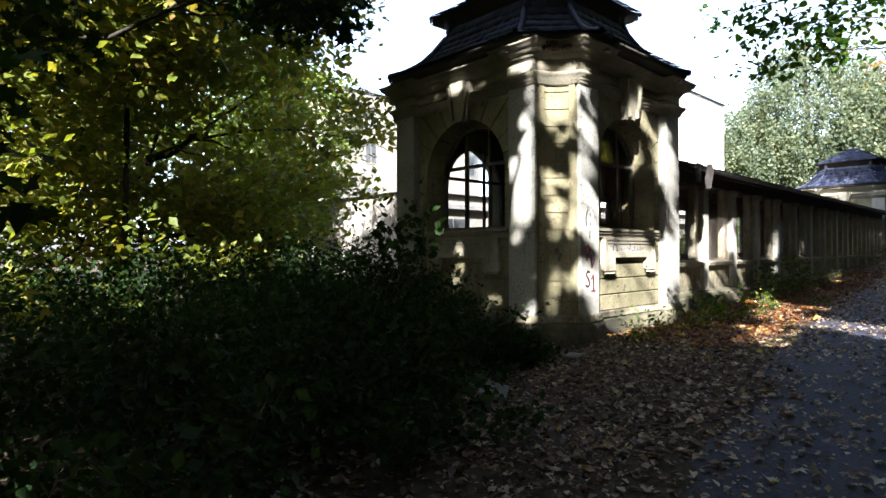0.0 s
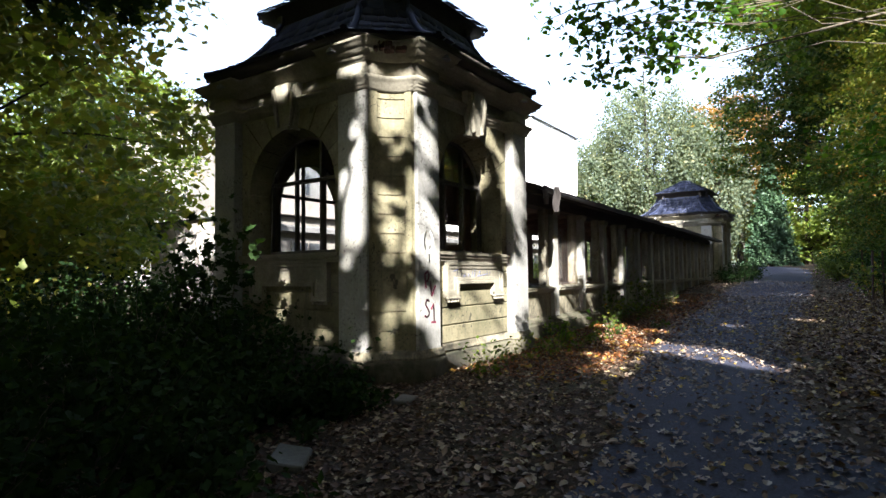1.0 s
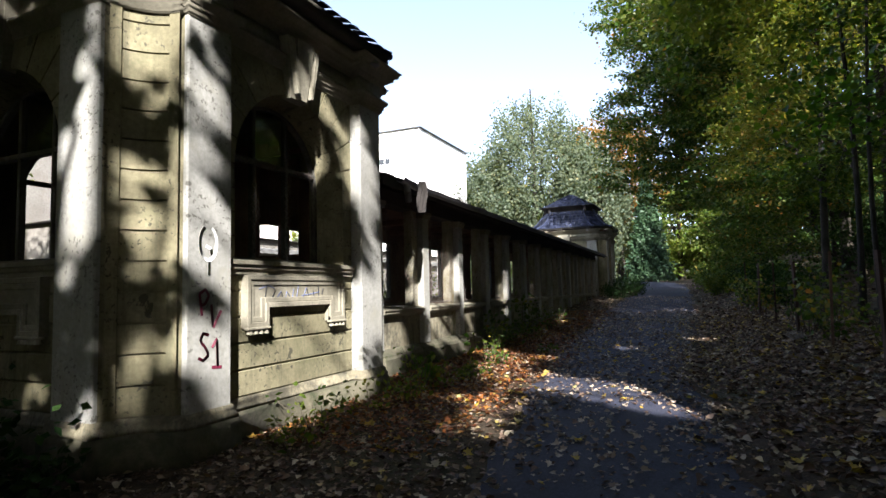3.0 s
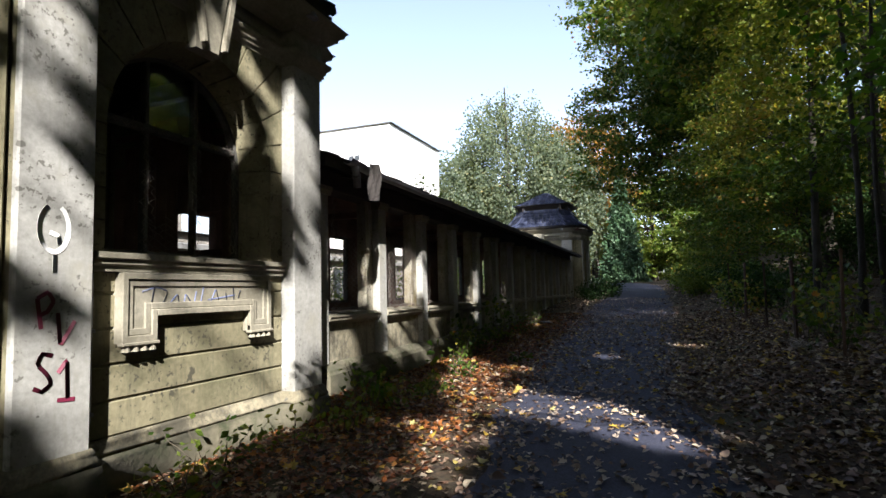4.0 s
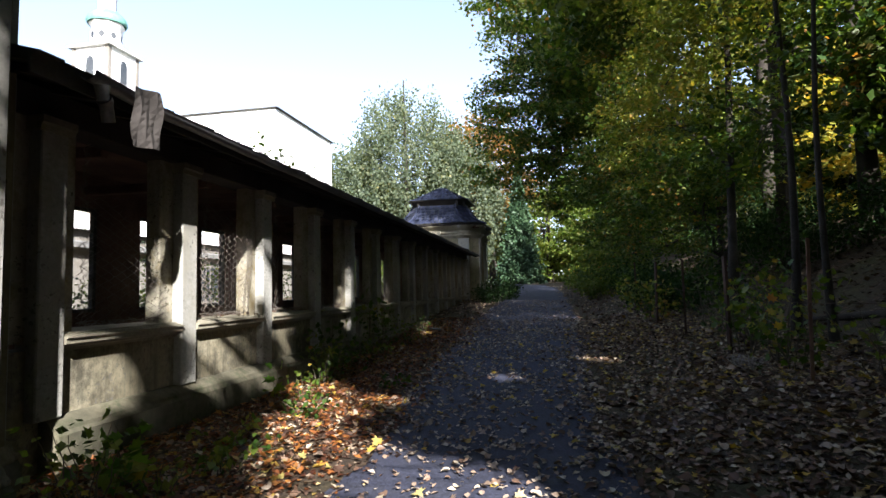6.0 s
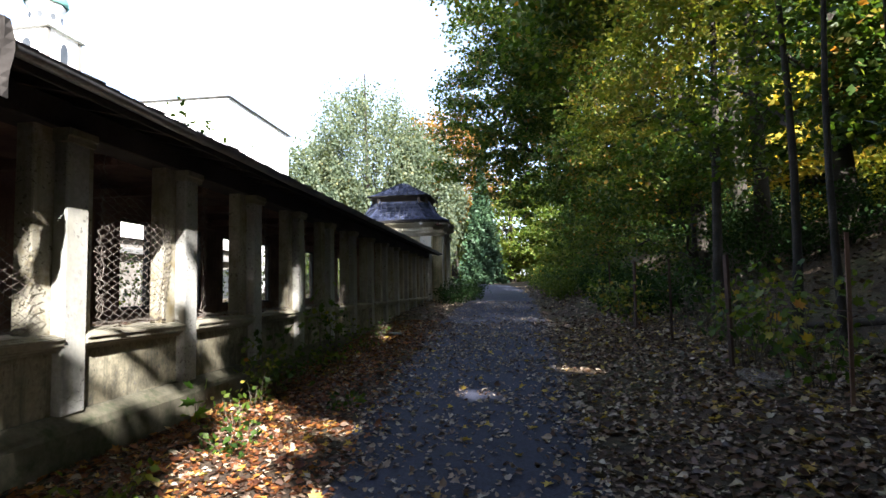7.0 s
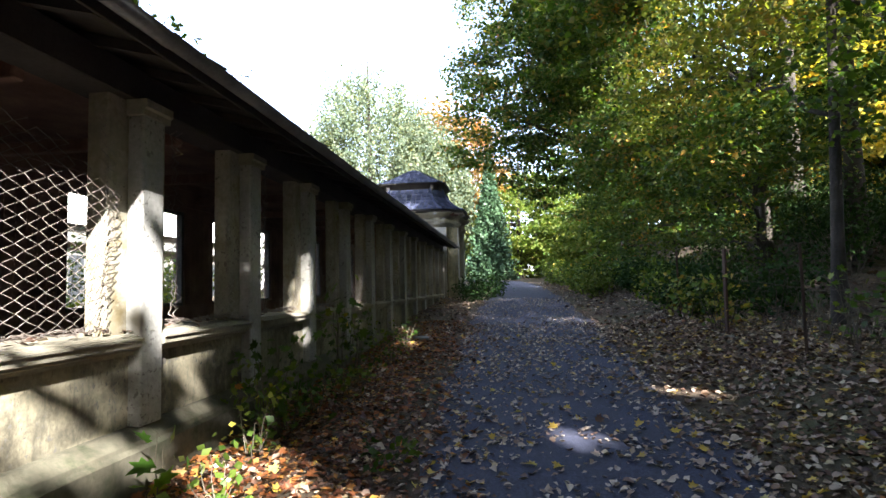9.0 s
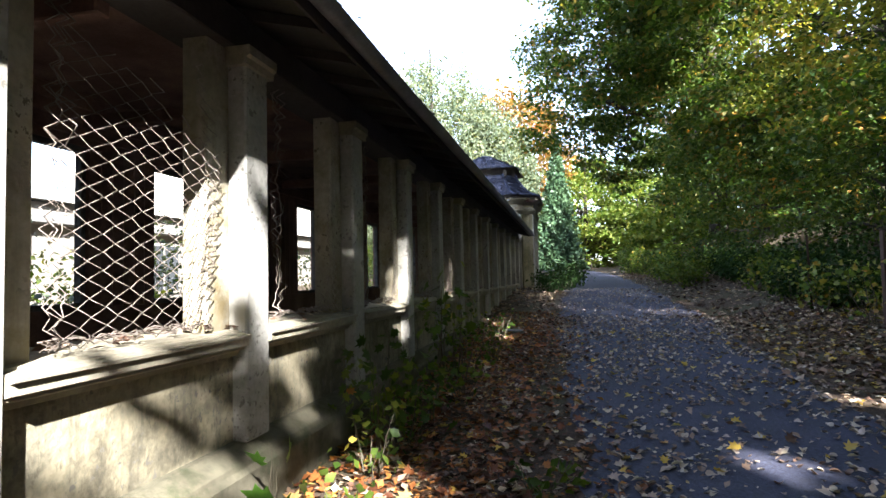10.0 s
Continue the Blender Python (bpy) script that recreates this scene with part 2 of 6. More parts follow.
L_FALLY = leaf_material("fresh_fallen_leaves", [(0, (0.306, 0.204, 0.0425)), (0.5, (0.425, 0.306, 0.051)), (0.8, (0.357, 0.323, 0.136)), (1, (0.34, 0.136, 0.034))], 0.2, 0.55)


def ground_material():
    m, nt, b = mat_base("leaf_mould_soil", 0.95)
    n1, n2, n3 = noise_tex(nt, 0.7, 6), noise_tex(nt, 9, 8, 0.7), noise_tex(nt, 45, 6, 0.7)
    c = ramp(nt, n2, [(0.3, (0.02, 0.014, 0.01)), (0.5, (0.045, 0.03, 0.019)), (0.65, (0.085, 0.055, 0.032)), (0.8, (0.13, 0.09, 0.055))])
    f = ramp(nt, n1, [(0.45, (0, 0, 0)), (0.7, (0.6,) * 3)])
    c = mixc(nt, f, c, (0.05, 0.06, 0.02))
    c = mixc(nt, 1.0, c, ramp(nt, n3, [(0.3, (0.6,) * 3), (0.7, (1.3,) * 3)]), "MULTIPLY")
    nt.links.new(c, b.inputs["Base Color"])
    bump(nt, b, n2, 0.9, 0.04)
    return m


SOIL = ground_material()


def asphalt_material():
    m, nt, b = mat_base("worn_asphalt", 0.82, 0.0, 0.35)
    n1, n2, n3 = noise_tex(nt, 0.6, 5), noise_tex(nt, 160, 3), noise_tex(nt, 4, 8, 0.7)
    c = ramp(nt, n2, [(0.3, (0.015, 0.017, 0.03)), (0.55, (0.028, 0.031, 0.054)), (0.75, (0.066, 0.071, 0.104))])
    f = ramp(nt, n3, [(0.48, (0, 0, 0)), (0.7, (0.6,) * 3)])
    c = mixc(nt, f, c, (0.04, 0.041, 0.054))
    grit = ramp(nt, noise_tex(nt, 38, 4, 0.7), [(0.36, (0.6,) * 3), (0.5, (1.0,) * 3), (0.68, (1.65,) * 3)])
    c = mixc(nt, 1.0, c, grit, "MULTIPLY")
    cracks = ramp(nt, noise_tex(nt, 1.7, 9, 0.75), [(0.488, (1.0,) * 3), (0.5, (0.45,) * 3), (0.512, (1.0,) * 3)])
    c = mixc(nt, 0.7, c, mixc(nt, 1.0, c, cracks, "MULTIPLY"))
    c = mixc(nt, 1.0, c, ramp(nt, n1, [(0.3, (0.8,) * 3), (0.7, (1.2,) * 3)]), "MULTIPLY")
    nt.links.new(c, b.inputs["Base Color"])
    bump(nt, b, n2, 0.5, 0.004)
    return m


ASPHALT = asphalt_material()


def glass_material():
    m, nt, b = mat_base("old_window_glass", 0.03, 0.0, 0.5)
    b.inputs["Transmission Weight"].default_value = 1.0
    b.inputs["Base Color"].default_value = (0.75, 0.8, 0.85, 1)
    bump(nt, b, noise_tex(nt, 6, 2), 0.08, 0.01)
    return m


GLASS = glass_material()
RUST = two_scale("rusty_iron", (0.03, 0.018, 0.013), (0.06, 0.035, 0.025), (0.1, 0.06, 0.045), 3.0, 50, 0.85, 0.5, 0.003)
# ---- building helpers ----
def mesh_np(name, verts, faces, mat, smooth=False):
    """A mesh from arrays; faces is one array of equal polygons or a list of such arrays."""
    me = bpy.data.meshes.new(name)
    verts = np.asarray(verts, dtype=np.float32).reshape(-1, 3)
    groups = [np.asarray(f, dtype=np.int32) for f in (faces if isinstance(faces, list) else [faces])]
    groups = [f for f in groups if len(f)]
    me.vertices.add(len(verts))
    me.vertices.foreach_set("co", verts.ravel())
    loops = np.concatenate([f.ravel() for f in groups])
    totals = np.concatenate([np.full(len(f), f.shape[1], np.int32) for f in groups])
    starts = np.concatenate([[0], np.cumsum(totals)[:-1]]).astype(np.int32)
    me.loops.add(len(loops))
    me.loops.foreach_set("vertex_index", loops)
    me.polygons.add(len(totals))
    me.polygons.foreach_set("loop_start", starts)
    if smooth:
        me.polygons.foreach_set("use_smooth", np.ones(len(totals), bool))
    me.update(calc_edges=True)
    me.validate()
    me.materials.append(mat)
    return me


def part(name, data, mat, parent=None, label=""):
    """Link a bmesh, or a finished mesh, as one mesh object under a thing or a part."""
    if isinstance(data, bmesh.types.BMesh):
        me = bpy.data.meshes.new(name)
        bmesh.ops.recalc_face_normals(data, faces=data.faces)
        data.to_mesh(me)
        data.free()
        me.materials.append(mat)
    else:
        me = data
    ob = new(name, me)
    if parent is not None:
        ob.parent = parent
    return tagged(ob, label)


def root(name, at, label, category, group="", kind="", turn=0):
    ob = new(name)
    ob.matrix_world = pose(*at, 0, 0, turn)
    return tagged(ob, label, category, group, kind)


def add_box(bm, lo, hi, bevel=0.0):
    """A box with chamfered edges into bm."""
    x0, y0, z0 = lo
    x1, y1, z1 = hi
    vs = [bm.verts.new(c) for c in ((x0, y0, z0), (x1, y0, z0), (x1, y1, z0), (x0, y1, z0), (x0, y0, z1), (x1, y0, z1), (x1, y1, z1), (x0, y1, z1))]
    fs = [bm.faces.new([vs[i] for i in f]) for f in ((3, 2, 1, 0), (4, 5, 6, 7), (0, 1, 5, 4), (1, 2, 6, 5), (2, 3, 7, 6), (3, 0, 4, 7))]
    if bevel:
        es = list({e for f in fs for e in f.edges})
        bmesh.ops.bevel(bm, geom=es, offset=bevel, segments=1, affect="EDGES")


def box(lo, hi, bevel=0.0):
    bm = bmesh.new()
    add_box(bm, lo, hi, bevel)
    return bm


def prism(points, lo, hi, axis="z", bevel=0.0):
    """A polygon pushed from lo to hi along an axis; points are the two other coordinates."""
    def put(p, h):
        return (p[0], p[1], h) if axis == "z" else (p[0], h, p[1]) if axis == "y" else (h, p[0], p[1])
    bm = bmesh.new()
    a, b = [bm.verts.new(put(p, lo)) for p in points], [bm.verts.new(put(p, hi)) for p in points]
    n = len(points)
    fs = [bm.faces.new(a), bm.faces.new(b)] + [bm.faces.new((a[i], a[(i + 1) % n], b[(i + 1) % n], b[i])) for i in range(n)]
    if bevel:
        bmesh.ops.bevel(bm, geom=list(fs[1].edges) if axis != "y" else list(fs[0].edges), offset=bevel, segments=1, affect="EDGES")
    return bm


def tube_np(points, radii, sides=6):
    """Vertices and quads of a tapered tube along a polyline."""
    pts = np.asarray(points, float)
    n = len(pts)
    radii = np.broadcast_to(np.asarray(radii, float), (n,))
    tan = np.gradient(pts, axis=0)
    tan /= np.linalg.norm(tan, axis=1)[:, None] + 1e-9
    ref = np.where(np.abs(tan[:, 2:3]) > 0.9, np.array([[1.0, 0, 0]]), np.array([[0, 0, 1.0]]))
    u = np.cross(tan, ref)
    u /= np.linalg.norm(u, axis=1)[:, None] + 1e-9
    w = np.cross(tan, u)
    a = np.linspace(0, 2 * np.pi, sides, endpoint=False)
    v = pts[:, None] + radii[:, None, None] * (u[:, None] * np.cos(a)[None, :, None] + w[:, None] * np.sin(a)[None, :, None])
    i, j = np.meshgrid(np.arange(n - 1), np.arange(sides), indexing="ij")
    k = (j + 1) % sides
    f = np.stack([i * sides + j, i * sides + k, (i + 1) * sides + k, (i + 1) * sides + j], -1).reshape(-1, 4)
    return v.reshape(-1, 3), f


class Soup:
    """Collects many small pieces for one joined mesh."""

    def __init__(self):
        self.v, self.f, self.n = [], [], 0

    def add(self, v, f):
        self.v.append(np.asarray(v, float).reshape(-1, 3))
        self.f.append(np.asarray(f, int) + self.n)
        self.n += len(self.v[-1])

    def mesh(self, name, mat, smooth=False):
        by = {}
        for f in self.f:
            by.setdefault(f.shape[1], []).append(f)
        return mesh_np(name, np.concatenate(self.v), [np.concatenate(x) for x in by.values()], mat, smooth)


def offset_ring(points, d):
    """A closed counter-clockwise outline pushed outwards by d, with mitred corners."""
    p = np.asarray(points, float)
    e = np.roll(p, -1, 0) - p
    e /= np.linalg.norm(e, axis=1)[:, None]
    nrm = np.stack([e[:, 1], -e[:, 0]], 1)
    a, b = np.roll(nrm, 1, 0), nrm
    m = a + b
    m /= (1 + (a * b).sum(1))[:, None]
    return p + m * d


def sweep(points, profile, closed=True):
    """A moulding: the profile (offset, z) carried round a closed outline."""
    rings = [np.column_stack([offset_ring(points, d), np.full(len(points), z)]) for d, z in profile]
    n, k = len(points), len(profile)
    v = np.concatenate(rings)
    f = []
    for r in range(k if closed else k - 1):
        s = (r + 1) % k
        i = np.arange(n)
        j = (i + 1) % n
        f.append(np.stack([r * n + i, r * n + j, s * n + j, s * n + i], 1))
    return v, np.concatenate(f)


def gz(x, y):
    """Height of the ground."""
    x, y = np.asarray(x, float), np.asarray(y, float)
    z = np.interp(x, [-60, -20, 0, 5, 8, 12, 17, 21, 34, 55, 90, 200], [-1.0, -0.2, 0.12, 0.26, 0.38, 0.42, 0.49, 0.63, 1.3, 2.1, 2.8, 4.0])
    e = np.clip((0.7 - y) / 1.8, 0, 1)
    t = np.clip((-1.1 - y) / 8, 0, 1)
    w = np.clip((x + 6) / 8, 0.15, 1)
    z = z + 0.36 * e * e * (3 - 2 * e) * w + 2.6 * t * t * (3 - 2 * t) * w + 0.06 * np.clip(-10 - y, 0, 60)
    z = z + 0.03 * np.sin(x * 0.9 + y * 0.6) * np.sin(y * 1.1 - x * 0.3) * np.clip((np.abs(y - 1) - 2.5) / 2, 0, 1)
    return z


def road_left(x):
    return np.interp(x, [-40, -15, 0, 6.4, 9.5, 11.3, 15.5, 18, 27, 40, 50, 60, 75], [-4.0, -1.6, 1.05, 2.05, 2.7, 3.0, 3.5, 3.8, 4.1, 4.25, 4.8, 6.6, 13])


def road_right(x):
    return np.interp(x, [-40, -15, 0, 8, 14, 27, 40, 50, 60, 75], [-7.0, -4.4, -1.3, 0.35, 1.05, 0.9, 1.2, 1.7, 3.5, 9.8])
# ---- ground and road ----
def axis_steps(fine_lo, fine_hi, step, lo, hi):
    a = list(np.arange(fine_lo, fine_hi, step))
    s, x = step, fine_hi
    up = []
    while x < hi:
        up.append(x)
        s *= 1.35
        x += s
    s, x = step, fine_lo
    down = []
    while x > lo:
        s *= 1.35
        x -= s
        down.append(x)
    return np.array(down[::-1] + a + up + [hi])


gx, gy = axis_steps(-6, 40, 0.5, -600, 900), axis_steps(-9, 12, 0.5, -600, 600)
X, Y = np.meshgrid(gx, gy, indexing="ij")
Z = gz(X, Y)
ny = len(gy)
i, j = np.meshgrid(np.arange(len(gx) - 1), np.arange(ny - 1), indexing="ij")
quads = np.stack([i * ny + j, (i + 1) * ny + j, (i + 1) * ny + j + 1, i * ny + j + 1], -1).reshape(-1, 4)
ground = part("ground", mesh_np("ground", np.stack([X, Y, Z], -1), quads, SOIL, True), SOIL)
tagged(ground, "dark leaf-mould soil under trees beside the path", "ground", kind="structure")

rx = np.arange(-40, 75, 0.4)
rows = []
for x in rx:
    a, b = float(road_right(x)), float(road_left(x))
    s = np.linspace(0, 1, 13)
    ys = a + (b - a) * s
    ys[0] += 0.1 * math.sin(x * 1.3 + 2) + 0.08 * math.sin(x * 3.7)
    ys[-1] += 0.13 * math.sin(x * 1.7) + 0.08 * math.sin(x * 4.3)
    rows.append(np.stack([np.full(13, x), ys, gz(x, ys) + 0.012 + 0.03 * np.sin(s * np.pi) - 0.02 * ((s == 1) | (s == 0))], 1))
i, j = np.meshgrid(np.arange(len(rx) - 1), np.arange(12), indexing="ij")
quads = np.stack([i * 13 + j, (i + 1) * 13 + j, (i + 1) * 13 + j + 1, i * 13 + j + 1], -1).reshape(-1, 4)
road = part("road", mesh_np("road", np.concatenate(rows), quads, ASPHALT, True), ASPHALT)
tagged(road, "narrow worn blue-grey asphalt path strewn with leaves", "road", kind="structure")


def road_z(x, y):
    a, b = road_right(x), road_left(x)
    s = (y - a) / (b - a)
    return gz(x, y) + np.where((s > 0) & (s < 0.99), 0.014 + 0.03 * np.sin(np.clip(s, 0, 1) * np.pi), 0)
# ---- the pavilion: square plan with hollow corners, arched openings and a curved slate roof ----
H, PW0, PW1, REC = 2.235, 1.19, 1.73, 0.17


def corner_arc(n=7, sag=0.085):
    a, b = Vector((PW1 + 0.05, -H + 0.06)), Vector((H - 0.06, -PW1 - 0.05))
    c, m = (b - a).length, (a + b) / 2
    r = (c * c / 4 + sag * sag) / (2 * sag)
    d = Vector((1, -1)).normalized()
    o = m + d * (r - sag)
    a0, a1 = math.atan2(a.y - o.y, a.x - o.x), math.atan2(b.y - o.y, b.x - o.x)
    if a1 - a0 > math.pi:
        a1 -= 2 * math.pi
    if a0 - a1 > math.pi:
        a0 -= 2 * math.pi
    return [(o.x + r * math.cos(a0 + (a1 - a0) * k / (n - 1)), o.y + r * math.sin(a0 + (a1 - a0) * k / (n - 1))) for k in range(n)]


def turned(p, q):
    """A plan point turned by q quarter turns."""
    x, y = p[0], p[1]
    for _ in range(q % 4):
        x, y = -y, x
    return (x, y)


def pavilion_outline():
    side = [(-PW1, -H + 0.06), (-PW1, -H), (-PW0, -H), (-PW0, -H + REC), (PW0, -H + REC), (PW0, -H), (PW1, -H), (PW1, -H + 0.06)] + corner_arc()
    return [turned(p, q) for q in range(4) for p in side]


def octagon(half, cut):
    pts = [(-half + cut, -half), (half - cut, -half)]
    return [turned(p, q) for q in range(4) for p in pts]


ARCH_R, ARCH_Z, SILL_Z, TOP_Z = 1.0, 3.2, 2.2, 4.46
COURSE = 0.272


def arch_wall(deep=0.42):
    """One recessed bay with its arched opening, splayed towards the inside."""
    y0, y1 = -H + REC + 0.02, -H + REC + deep
    bm = bmesh.new()
    n = 20
    def ring(rad, y):
        pts = [(rad, SILL_Z)] + [(rad * math.cos(math.pi * k / n), ARCH_Z + rad * math.sin(math.pi * k / n)) for k in range(n + 1)] + [(-rad, SILL_Z)]
        return [bm.verts.new((x, y, z)) for x, z in pts]
    def outer(rad, y):
        pts = [(PW0, SILL_Z)]
        for k in range(n + 1):
            a = math.pi * k / n
            c, s = math.cos(a), math.sin(a)
            f = min(PW0 / abs(c) if abs(c) > 1e-6 else 9, (TOP_Z - ARCH_Z) / s if s > 1e-6 else 9)
            pts.append((f * c, ARCH_Z + f * s))
        pts.append((-PW0, SILL_Z))
        return [bm.verts.new((x, y, z)) for x, z in pts]
    fi, fo, bi, bo = ring(ARCH_R, y0), outer(ARCH_R, y0), ring(ARCH_R - 0.1, y1), outer(ARCH_R, y1)
    for a, b in ((fi, fo), (fi, bi), (bi, bo)):
        for k in range(len(a) - 1):
            bm.faces.new((a[k], a[k + 1], b[k + 1], b[k]))
    add_box(bm, (-PW0, y0, 0.2), (PW0, y1, SILL_Z))
    return bm


def course_blocks(parent):
    """Rusticated courses of one bay: below the sill, beside the opening, and the voussoirs of the arch."""
    y0, y1 = -H + REC - 0.012, -H + REC + 0.05
    z = 0.8
    while z < 2.0:
        part("stone_course", box((-PW0 + 0.006, y0, z + 0.008), (PW0 - 0.006, y1, min(z + COURSE, 2.06) - 0.008), 0.01), STUCCO, parent)
        z += COURSE
    # jamb stones and voussoirs reach back through the reveal
    yb, splay = -H + REC + 0.33, 0.085
    z = 2.2
    while z < ARCH_Z - 0.05:
        for s in (-1, 1):
            pts = [(ARCH_R - 0.014, y0), (PW0 - 0.006, y0), (PW0 - 0.006, yb), (ARCH_R - 0.014 - splay, yb)]
            pts = [(s * px, py) for px, py in (pts if s > 0 else pts[::-1])]
            part("jamb_stone", prism(pts, z + 0.008, min(z + 0.25, ARCH_Z) - 0.008), STUCCO, parent)
        z += 0.25
    steps = 5
    for s in (-1, 1):
        for k in range(steps):
            a0, a1 = radians(80) * k / steps + 0.008, radians(80) * (k + 1) / steps - 0.008
            def edge(a):
                c, si = math.cos(a), math.sin(a)
                f = min((PW0 - 0.006) / c, (TOP_Z - 0.01 - ARCH_Z) / max(si, 1e-6))
                return (f * c, ARCH_Z + f * si)
            e0, e1 = edge(a0), edge(a1)
            rim = [e0]
            if e0[0] > PW0 - 0.02 and e1[1] > TOP_Z - 0.03 and e1[0] < PW0 - 0.02:
                rim.append((PW0 - 0.006, TOP_Z - 0.01))
            rim.append(e1)
            bm = bmesh.new()
            rings = []
            for y, rad in ((y0, ARCH_R - 0.014), (yb, ARCH_R - 0.014 - splay)):
                pts = [(rad * math.cos(a), ARCH_Z + rad * math.sin(a)) for a in np.linspace(a1, a0, 4)] + rim
                rings.append([bm.verts.new((s * px, y, pz)) for px, pz in pts])
            bm.faces.new(rings[0])
            bm.faces.new(rings[1])
            n = len(rings[0])
            for q in range(n):
                bm.faces.new((rings[0][q], rings[0][(q + 1) % n], rings[1][(q + 1) % n], rings[1][q]))
            part("voussoir", bm, STUCCO, parent)


def boarding(parent):
    """Planks nailed behind an arched opening, one small gap left between them."""
    y = -H + REC + 0.43
    b = part("boarding", box((-1.0, y + 0.03, 4.0), (1.0, y + 0.06, 4.08)), WOOD, parent, "dark boarded-up window with a small gap")
    w = 0.19
    for k in range(11):
        x = -1.045 + w * k
        top = min(ARCH_Z + math.sqrt(max(1.1 - (x + w / 2) ** 2, 0.02)), 4.4)
        spans = [(2.15, 2.45), (2.94, top)] if -0.82 < x + w / 2 < -0.1 else [(2.15, top)]
        for z0, z1 in spans:
            part("plank", box((x + 0.002, y, z0), (x + w - 0.002, y + 0.03, z1), 0.003), WOOD, b)


def keystone(parent):
    y1 = -H + REC + 0.05
    bm = bmesh.new()
    for x0, x1, w, yf in ((-0.16, 0.16, 0.29, -H + 0.03), (-0.08, 0.08, 0.16, -H - 0.01)):
        z0, z1 = ARCH_Z + ARCH_R - 0.06, 4.84
        lo = [bm.verts.new((x, y, z0)) for x, y in ((x0, yf + 0.06), (x1, yf + 0.06), (x1, y1), (x0, y1))]
        hi = [bm.verts.new((x, y, z1)) for x, y in ((-w, yf), (w, yf), (w, y1), (-w, y1))]
        bm.faces.new(lo[::-1])
        bm.faces.new(hi)
        for k in range(4):
            bm.faces.new((lo[k], lo[(k + 1) % 4], hi[(k + 1) % 4], hi[k]))
    k = part("keystone", bm, MOULD, parent, "fluted pale plaster keystone")
    for s in (-1, 1):
        pts = [(s * 0.105, 4.18), (s * 0.15, 4.18), (s * 0.275, 4.8), (s * 0.2, 4.8)]
        part("flute", prism(pts if s > 0 else pts[::-1], -H - 0.005, -H + 0.05, "y", 0.006), MOULD, k)


def window_sill_and_apron(parent):
    yb = -H + REC + 0.3
    pts = [(yb, 2.2), (-H + 0.05, 2.2), (-H + 0.05, 2.155), (-H + 0.075, 2.145), (-H + 0.075, 2.11), (-H + 0.1, 2.095), (-H + 0.105, 2.055), (yb, 2.055)]
    part("window_sill", prism(pts, -1.13, 1.13, "x"), MOULD, parent, "moulded grey plaster window sill")
    yf = -H + 0.1
    out = [(-0.89, 1.5), (-0.56, 1.5), (-0.56, 1.7), (0.56, 1.7), (0.56, 1.5), (0.89, 1.5), (0.89, 2.05), (-0.89, 2.05)]
    apron = part("apron_panel", prism(out, yf, -H + REC + 0.02, "y"), MOULD, parent, "stepped plaster panel below the window")
    rim = bmesh.new()
    w = 0.055
    for d, y in ((0.0, yf - 0.03), (w, yf - 0.014)):
        segs = [((-0.89 + d, 1.5 + d), (-0.89 + d + w, 2.05 - d)), ((0.89 - d - w, 1.5 + d), (0.89 - d, 2.05 - d)), ((-0.89 + d, 2.05 - d - w), (0.89 - d, 2.05 - d)),
                ((-0.56 - d, 1.7 + d), (0.56 + d, 1.7 + d + w)), ((-0.89 + d, 1.5 + d), (-0.56 - d, 1.5 + d + w)), ((0.56 + d, 1.5 + d), (0.89 - d, 1.5 + d + w)),
                ((-0.56 - d - w, 1.5 + d), (-0.56 - d, 1.7 + d + w)), ((0.56 + d, 1.5 + d), (0.56 + d + w, 1.7 + d + w))]
        for q, ((xa, za), (xb, zb)) in enumerate(segs):
            add_box(rim, (xa, y - 0.0004 * q, za), (xb, yf + 0.01, zb), 0.006)
    part("panel_moulding", rim, MOULD, apron)
    for s in (-1, 1):
        part("corbel", box((s * 0.725 - 0.175, yf - 0.05, 1.475), (s * 0.725 + 0.175, yf + 0.02, 1.505), 0.008), MOULD, apron)
        for k in range(4):
            x = s * 0.725 - 0.12 + 0.08 * k
            bm = bmesh.new()
            bmesh.ops.create_cone(bm, cap_ends=True, segments=8, radius1=0.036, radius2=0.024, depth=0.045, matrix=Matrix.Translation((x, yf - 0.012, 1.455)))
            part("drop", bm, MOULD, apron)


